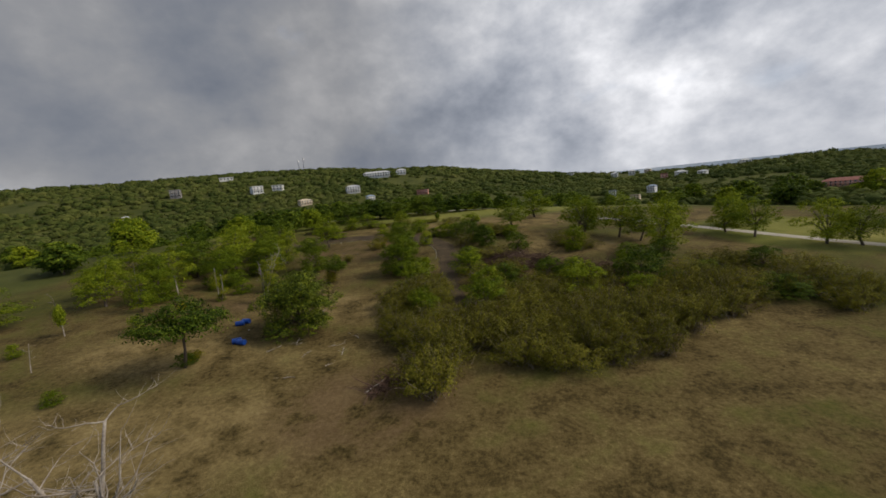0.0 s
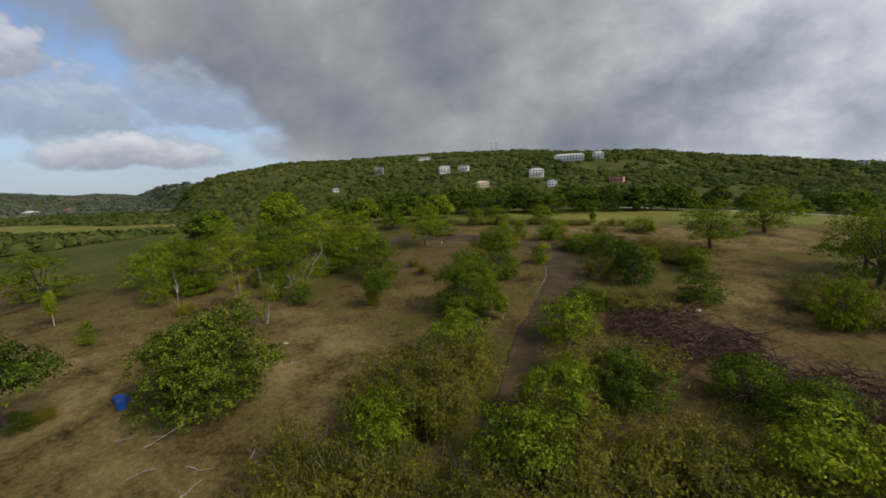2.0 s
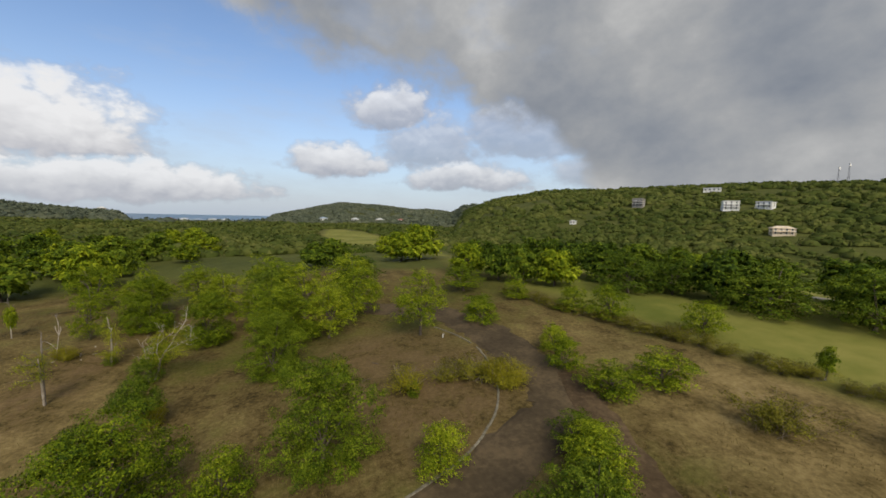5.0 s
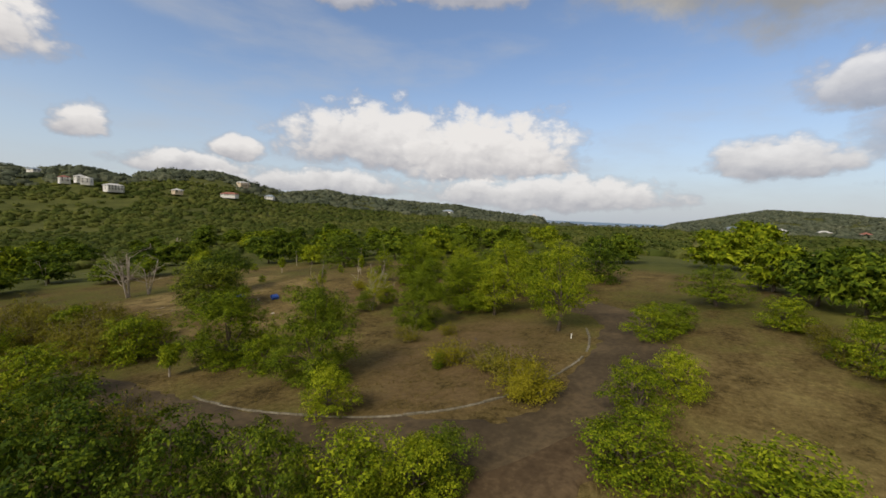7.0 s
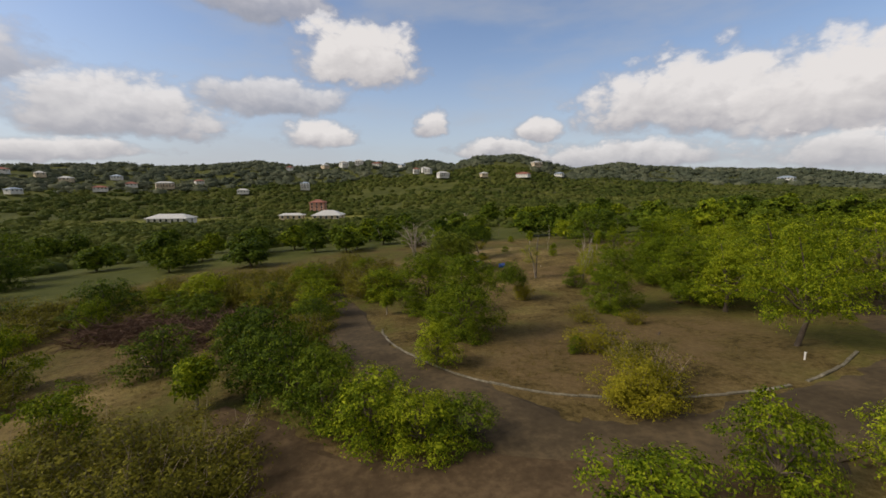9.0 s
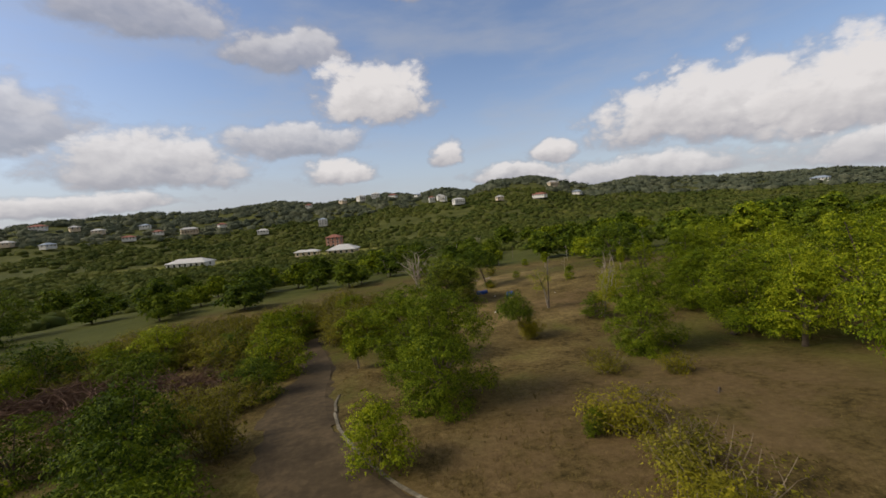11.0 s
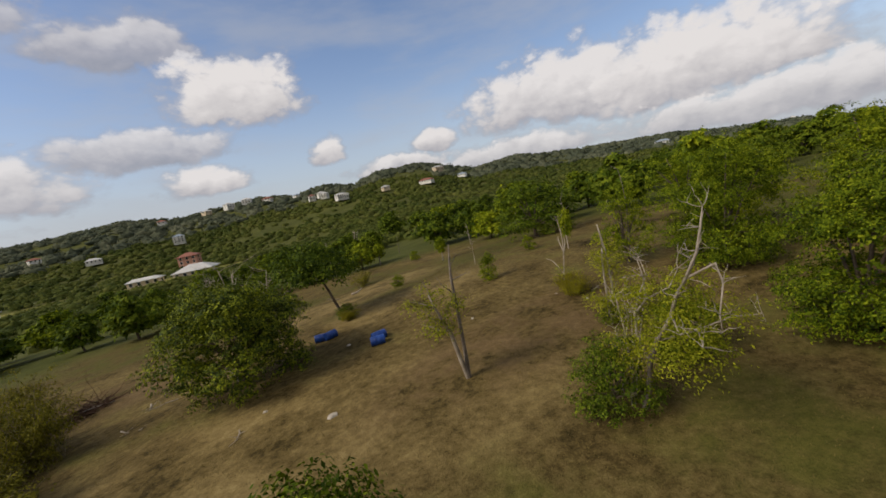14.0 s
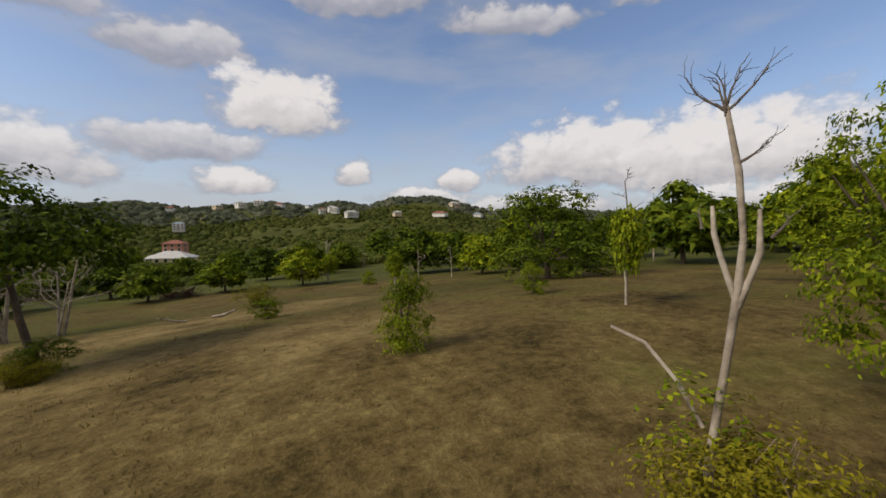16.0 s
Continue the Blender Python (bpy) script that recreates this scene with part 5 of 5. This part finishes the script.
SOUTH = [(166.4, 1.2, 16, 2), (155.1, 1.2, 18, 1), (153.4, 2.5, 14, 2), (150.3, 1.2, 12, 1), (168.5, 1.8, 9, 2), (170.2, 1.8, 9, 2), (160.6, 1.3, 9, 1), (125.9, 0.3, 16, 1), (105.7, -0.3, 12, 2), (207.0, -0.2, 14, 1), (201.2, 0, 20, 2), (185.4, -0.3, 12, 3),
         (193.0, -0.7, 14, 1), (214.2, 1.6, 14, 1), (216.4, 0.2, 12, 1), (213.5, -0.3, 12, 1), (178.1, 2.9, 12, 2), (204.3, 0.2, 12, 1), (209.6, 0.8, 11, 1), (218.3, 0.7, 14, 1), (180.2, 2.7, 11, 2), (175.7, 2.8, 12, 1), (182.7, 2.5, 9, 1), (172.2, 2.6, 8, 1), (169.0, 2, 9, 2), (187.2, 2.2, 9, 1), (82.2, -1.1, 12, 1), (90.1, -1.2, 12, 1), (85.7, -1, 9, 1), (79.2, -0.8, 9, 1),
         (102.7, -0.4, 14, 2), (104.2, -0.4, 14, 2), (101.3, -0.45, 12, 2), (107.0, -0.35, 10, 2), (113.3, 0.9, 8, 2), (114.3, 0.9, 7, 1), (221.7, 0.1, 12, 1), (197.7, 0.5, 10, 1), (211.5, 1.3, 9, 1), (205.5, 1, 10, 1)]
for k, (b, a, w, st) in enumerate(SOUTH):
    x, y, dist = on_slope(b, a, (3.0, 80.4, 9.4), 720.0 if b < 110 else 330.0, 1300.0)
    wall = (WHITE, WHITE, CREAM, WHITE)[k % 4]
    ob = build_house(w, 9, st, wall, (ROOF_PALE, ROOF_RED, ROOF_PALE, ROOF_BLUE)[k % 4], "hip", st > 1)
    s = max(0.8, dist / 640)
    CLEAR.append((x, y))
    ob.matrix_basis = Matrix.Translation((x, y, height(x, y) + 3.2)) @ Matrix.Rotation(radians(b + random.Random(k).uniform(-40, 40)), 4, "Z") @ Matrix.Diagonal((s, s, s, 1))
    tagged(ob, "pale house among trees on a far hill", "house", "far houses")

# large low halls beside the lawns
for x, y, w, d, st, wall, roof, label in ((106, -190, 24, 10, 1, WHITE, ROOF_PALE, "long white clubhouse beside a green lawn"), (14, -176, 17, 12, 1, CREAM, ROOF_PALE, "pale hall with a wide curved roof"), (36, -180, 14, 5, 1, CREAM, ROOF_PALE, "long low shed beside the lawn"), (25, -250, 11, 9, 3, PINK, ROOF_RED, "red-walled house behind the hall")):
    ob = build_house(w, d, st, wall, roof, "hip", False)
    ob.matrix_basis = Matrix.Translation((x, y, height(x, y) + 0.6)) @ Matrix.Rotation(radians(168), 4, "Z")
    CLEAR.extend(((x, y), (x + 10, y), (x - 10, y)))
    tagged(ob, label, "building")


def build_mast(tall):
    mast = new("radio_mast")
    legs = [tubes([[((0.9 * math.cos(a), 0.9 * math.sin(a), -3), 0.12), ((0.15 * math.cos(a), 0.15 * math.sin(a), tall), 0.07)]], 5) for a in (0, 2.1, 4.2)]
    for leg in legs:
        part("leg", leg, STEEL, mast)
    for k in range(6):
        z, r = tall * k / 6, 0.9 - 0.75 * k / 6
        part("brace", tubes([[((r * math.cos(a), r * math.sin(a), z), 0.05) for a in (0, 2.1, 4.2, 6.28)]], 4), STEEL, mast)
    part("dish", lathe([(0, 0.0), (0.15, 0.7), (0.35, 1.0), (0.30, 0.0)], 12), WHITE, mast).location = (0.2, 0, tall * 0.92)
    return mast


for b, tall in ((25.1, 13), (24.4, 15)):
    p = Vector((13.0, 31.9, 0)) + heading(b) * 415
    ob = build_mast(tall)
    ob.matrix_basis = Matrix.Translation((p.x, p.y, height(p.x, p.y)))
    tagged(ob, "tall thin grey radio mast on the ridge", "mast", "masts")

woodland("hillside_woods", "dense green woods covering the vale and lower slopes", 9500, 95, 270, 2.25, 11)
woodland("far_woods", "green woods covering the far hills", 11500, 250, 520, 2.95, 12)
woodland("distant_woods", "woods on the most distant hills, greyed with painted haze", 6000, 500, 1500, 6.0, 13, 0.45, CANOPY_HAZED)

# ---------------------------------------------------------------- drums, post, brushwood, stones


def build_drum():
    drum = new("drum")
    body = [(0.0, 0.262), (0.02, 0.282), (0.10, 0.288), (0.13, 0.293), (0.28, 0.293), (0.295, 0.302), (0.325, 0.302), (0.34, 0.293), (0.56, 0.293), (0.575, 0.302), (0.605, 0.302), (0.62, 0.293), (0.80, 0.293), (0.86, 0.288), (0.90, 0.275), (0.90, 0.255), (0.50, 0.255)]
    part("body", lathe(body, 24), DRUM, drum, smooth=True)
    part("base", lathe([(0.015, 0.0), (0.012, 0.20), (0.0, 0.262)], 24), DRUM, drum)
    part("mouth", lathe([(0.52, 0.254), (0.50, 0.0)], 24), DRUM_HOLLOW_SHADE, drum, "disc painted near-black for the shade in the hollow")
    part("hoop", lathe([(0.885, 0.279), (0.885, 0.296), (0.91, 0.296), (0.91, 0.279)], 24), DRUM, drum)
    return drum


first = build_drum()
DRUMS = [(-17.45, 30.75, -12), (-17.72, 30.22, 8), (-15.2, 25.75, -16), (-15.75, 26.25, 25)]
for k, (x, y, turn) in enumerate(DRUMS):
    m = Matrix.Translation((x, y, height(x, y) + 0.245)) @ Matrix.Rotation(radians(turn + 180), 4, "Z") @ Matrix.Diagonal((0.84, 0.86, 0.86, 1))
    ob = first if k == 0 else copy_thing(first, m)
    ob.matrix_basis = m
    tagged(ob, "blue plastic drum lying open on the grass", "drum", "blue drums")

post = new("marker_post")
part("shaft", block(-0.07, -0.07, -0.2, 0.07, 0.07, 0.85, 0.02), WHITE, post)
part("cap", block(-0.09, -0.09, 0.85, 0.09, 0.09, 0.93, 0.02), WHITE, post)
post.matrix_basis = scaled(-18.7, 67.1, 15, 0.42)
tagged(post, "short white marker post beside the kerb", "post")


def build_pile(seed, wide, deep, tall, count):
    """A heap of cut brushwood."""
    r = random.Random(seed)
    top = new("brush_pile")
    thick, thin = [], []
    for k in range(count):
        a, d = r.uniform(0, 2 * math.pi), math.sqrt(r.random())
        p = (wide * d * math.cos(a), deep * d * math.sin(a), tall * (1 - d * d) * r.uniform(0.2, 0.9) + 0.05)
        b = r.uniform(0, 2 * math.pi)
        heavy = k % 5 == 0
        line = crooked(r, p, (math.cos(b), math.sin(b), r.uniform(-0.15, 0.35)), r.uniform(0.7, 2.2), 0.045 if heavy else 0.022, 0.008, 4, 0.25, -0.05)
        (thick if heavy else thin).append(line)
    for line in thick:
        part("branch", tubes([line], 5), BRUSH, top)
    part("twig_tangle", tubes(thin, 3), BRUSH, top, kind="stuff")
    return top


for k, (x, y, w, d, h) in enumerate(((9.9, 52.4, 1.6, 1.2, 0.7), (9.4, 48.6, 2.4, 2.0, 1.0), (12.0, 49.6, 3.0, 2.0, 1.4), (14.8, 48.4, 2.8, 1.8, 1.2), (12.2, 46.8, 2.8, 1.6, 1.2), (16.4, 45.2, 2.8, 1.8, 1.2), (19.6, 44.6, 3.2, 2.0, 1.4), (22.8, 44.0, 2.8, 1.8, 1.2), (19.8, 42.4, 2.8, 1.6, 1.2), (23.0, 37.0, 2.8, 2.0, 1.2), (10.8, 43.4, 1.8, 1.4, 0.9), (8.4, 74.0, 1.6, 0.8, 0.4), (-1.6, 19.4, 1.6, 0.8, 0.3), (-16.0, -15.0, 0.6, 0.5, 0.6), (-14.2, -16.4, 0.9, 0.4, 0.3))):
    ob = build_pile(500 + k, w, d, h, 330 if w > 2 else 120)
    ob.matrix_basis = scaled(x, y, 20 * k, 0.94, 1.45)
    tagged(ob, "heap of reddish-brown cut brushwood on bare ground", "brushwood", "brush piles")


def build_log(seed, length, r0, wood):
    r = random.Random(seed)
    top = new("fallen_branch")
    main = crooked(r, (0, 0, 0.06), (1, 0, 0.06), length, r0, r0 * 0.4, 6, 0.14, 0.01)
    part("limb", tubes([main], 6), wood, top, smooth=True)
    for i, s in ((2, 1), (3, -1), (5, 0.8)):
        part("twig", tubes([crooked(r, main[i][0], (0.5, s, 0.3), length * 0.3, r0 * 0.4, 0.006, 3, 0.2)], 4), wood, top)
    return top


for k, (x, y, ln, r0, turn) in enumerate(((-28.0, 36.2, 0.8, 0.06, 200), (-26.9, 34.7, 0.4, 0.03, 60), (-28.4, 37.2, 0.5, 0.03, 10), (-21.0, 9.9, 1.3, 0.12, 170), (-19.7, 9.9, 1.5, 0.06, 30), (-25.2, 52.9, 0.9, 0.12, 80), (-10.8, 27.0, 2.4, 0.05, 300), (-6.0, 24.0, 1.4, 0.05, 100), (-2.8, 18.6, 1.8, 0.05, 40), (-7.6, 25.4, 1.6, 0.03, 20), (-9.2, 23.6, 1.2, 0.03, 75), (-5.4, 27.2, 1.5, 0.04, 130), (-12.6, 24.4, 1.3, 0.03, 10), (-8.6, 20.6, 1.4, 0.03, 160), (-6.8, 22.2, 1.1, 0.03, 55), (-11.0, 33.8, 1.2, 0.03, 95), (-16.6, 60.4, 1.0, 0.05, 30), (-13.6, 59.2, 0.8, 0.04, 110))):
    ob = build_log(700 + k, ln, r0, BARK if y > 50 else PALE)
    ob.matrix_basis = scaled(x, y, turn, 1.0)
    tagged(ob, "dark fallen branch lying on bare dry ground" if y > 50 else "bleached fallen branch lying on the dry grass", "branch", "fallen branches")


def build_stone(seed):
    b = bmesh.new()
    bmesh.ops.create_icosphere(b, subdivisions=2, radius=0.16)
    for v in b.verts:
        v.co *= 1 + 0.5 * noise.noise(v.co * 7 + Vector((seed, 0, 0)))
        v.co.z *= 0.6
    me = bpy.data.meshes.new("stone")
    b.to_mesh(me)
    b.free()
    me.materials.append(STONE)
    return new("stone", me)


for k, (x, y, s) in enumerate(((13.2, 54.0, 1.3), (12.2, 53.4, 0.8), (-14.3, 36.1, 1.2), (-16.6, 29.0, 0.7), (-30.2, 36.4, 0.5), (-27.2, 36.6, 0.45), (-12.0, 33.0, 0.6), (-22.5, 33.0, 0.6), (16.2, 51.0, 1.0))):
    ob = build_stone(k)
    ob.matrix_basis = scaled(x, y, 40 * k, s)
    tagged(ob, "pale weathered stone lying in the grass", "stone", "loose stones")

# ---------------------------------------------------------------- grass


def make_grass(name, label, cx, cy, rx, ry, count, low, high, seed):
    g = np.random.default_rng(seed)
    a, d = g.uniform(0, 2 * np.pi, count * 2), np.sqrt(g.uniform(0, 1, count * 2))
    x, y = cx + rx * d * np.cos(a), cy + ry * d * np.sin(a)
    line = np.array([(p.x, p.y) for p in smooth_line(ROAD_LINE, 2.0)])
    clear = np.min(np.hypot(x[:, None] - line[:, 0], y[:, None] - line[:, 1]), 1) > 2.3
    patch = np.array([noise.noise((u * 0.35, v * 0.35, 1.0)) for u, v in zip(x, y)])
    keep = np.where(clear & (patch > g.uniform(-0.6, 0.35, len(x))))[0][:count]
    x, y = x[keep], y[keep]
    z = np.array([height(u, v) for u, v in zip(x, y)])
    m, per = len(x), 4
    root = np.repeat(np.stack([x, y, z], 1), per, 0)
    root[:, :2] += g.normal(0, 0.05, (m * per, 2))
    t = g.uniform(0, 2 * np.pi, m * per)
    lean = g.uniform(0.2, 1.1, m * per)
    ln = g.uniform(low, high, m * per)
    tip = root + np.stack([np.cos(t) * lean * ln, np.sin(t) * lean * ln, ln * 0.8], 1)
    side = np.stack([-np.sin(t), np.cos(t), np.zeros_like(t)], 1) * (0.008 + 0.04 * ln)[:, None]
    root[:, 2] -= 0.02
    v = np.stack([root - side, root + side, tip], 1).reshape(-1, 3)
    ob = part(name, (v, np.arange(len(v)).reshape(-1, 3)), GRASS)
    tagged(ob, label, "grass", kind="stuff")


make_grass("grass", "tufts of dry straw-coloured grass over the field", -10, 42, 46, 48, 21000, 0.03, 0.09, 1)
make_grass("tall_grass", "taller dry grass tufts near the flight line", -22, 32, 16, 16, 6000, 0.03, 0.08, 2)
make_grass("kerb_grass", "dry weeds along the road and scrub", 4, 60, 16, 24, 6000, 0.05, 0.20, 3)

# ---------------------------------------------------------------- kerb stones, last

KERB_LINE = [(0.2, 52.6), (0.25, 54.4), (-0.2, 57.6), (-1.4, 60.8), (-2.8, 63.3), (-4.8, 65.4), (-6.8, 66.8), (-8.6, 67.6), (-11.2, 68.4), (-13.8, 68.9), (-16.8, 68.8), (-19.6, 68.1), (-22.4, 67.0)]
kerb = new("kerb")
tagged(kerb, "low weathered concrete kerb along the inner edge of the road", "kerb", kind="structure")
shapes = [mesh_of("kerb_stone", *block(-0.485, -0.07, -0.25, 0.485, 0.075, 0.05 + 0.012 * k, 0.02), KERB) for k in range(3)]
line = smooth_line(KERB_LINE, 0.98)
r = random.Random(9)
for k, (a, b) in enumerate(zip(line, line[1:])):
    if r.random() < 0.07:
        continue
    m = (a + b) / 2
    ob = new("kerb_stone", shapes[k % 3])
    ob.parent = kerb
    d = b - a
    ob.matrix_basis = Matrix.Translation((m.x + r.gauss(0, 0.015), m.y + r.gauss(0, 0.015), height(m.x, m.y) + 0.02 - 0.035 * r.random())) @ Euler((r.gauss(0, 0.03), -math.atan2(height(b.x, b.y) - height(a.x, a.y), d.length), math.atan2(d.y, d.x) + r.gauss(0, 0.02))).to_matrix().to_4x4()
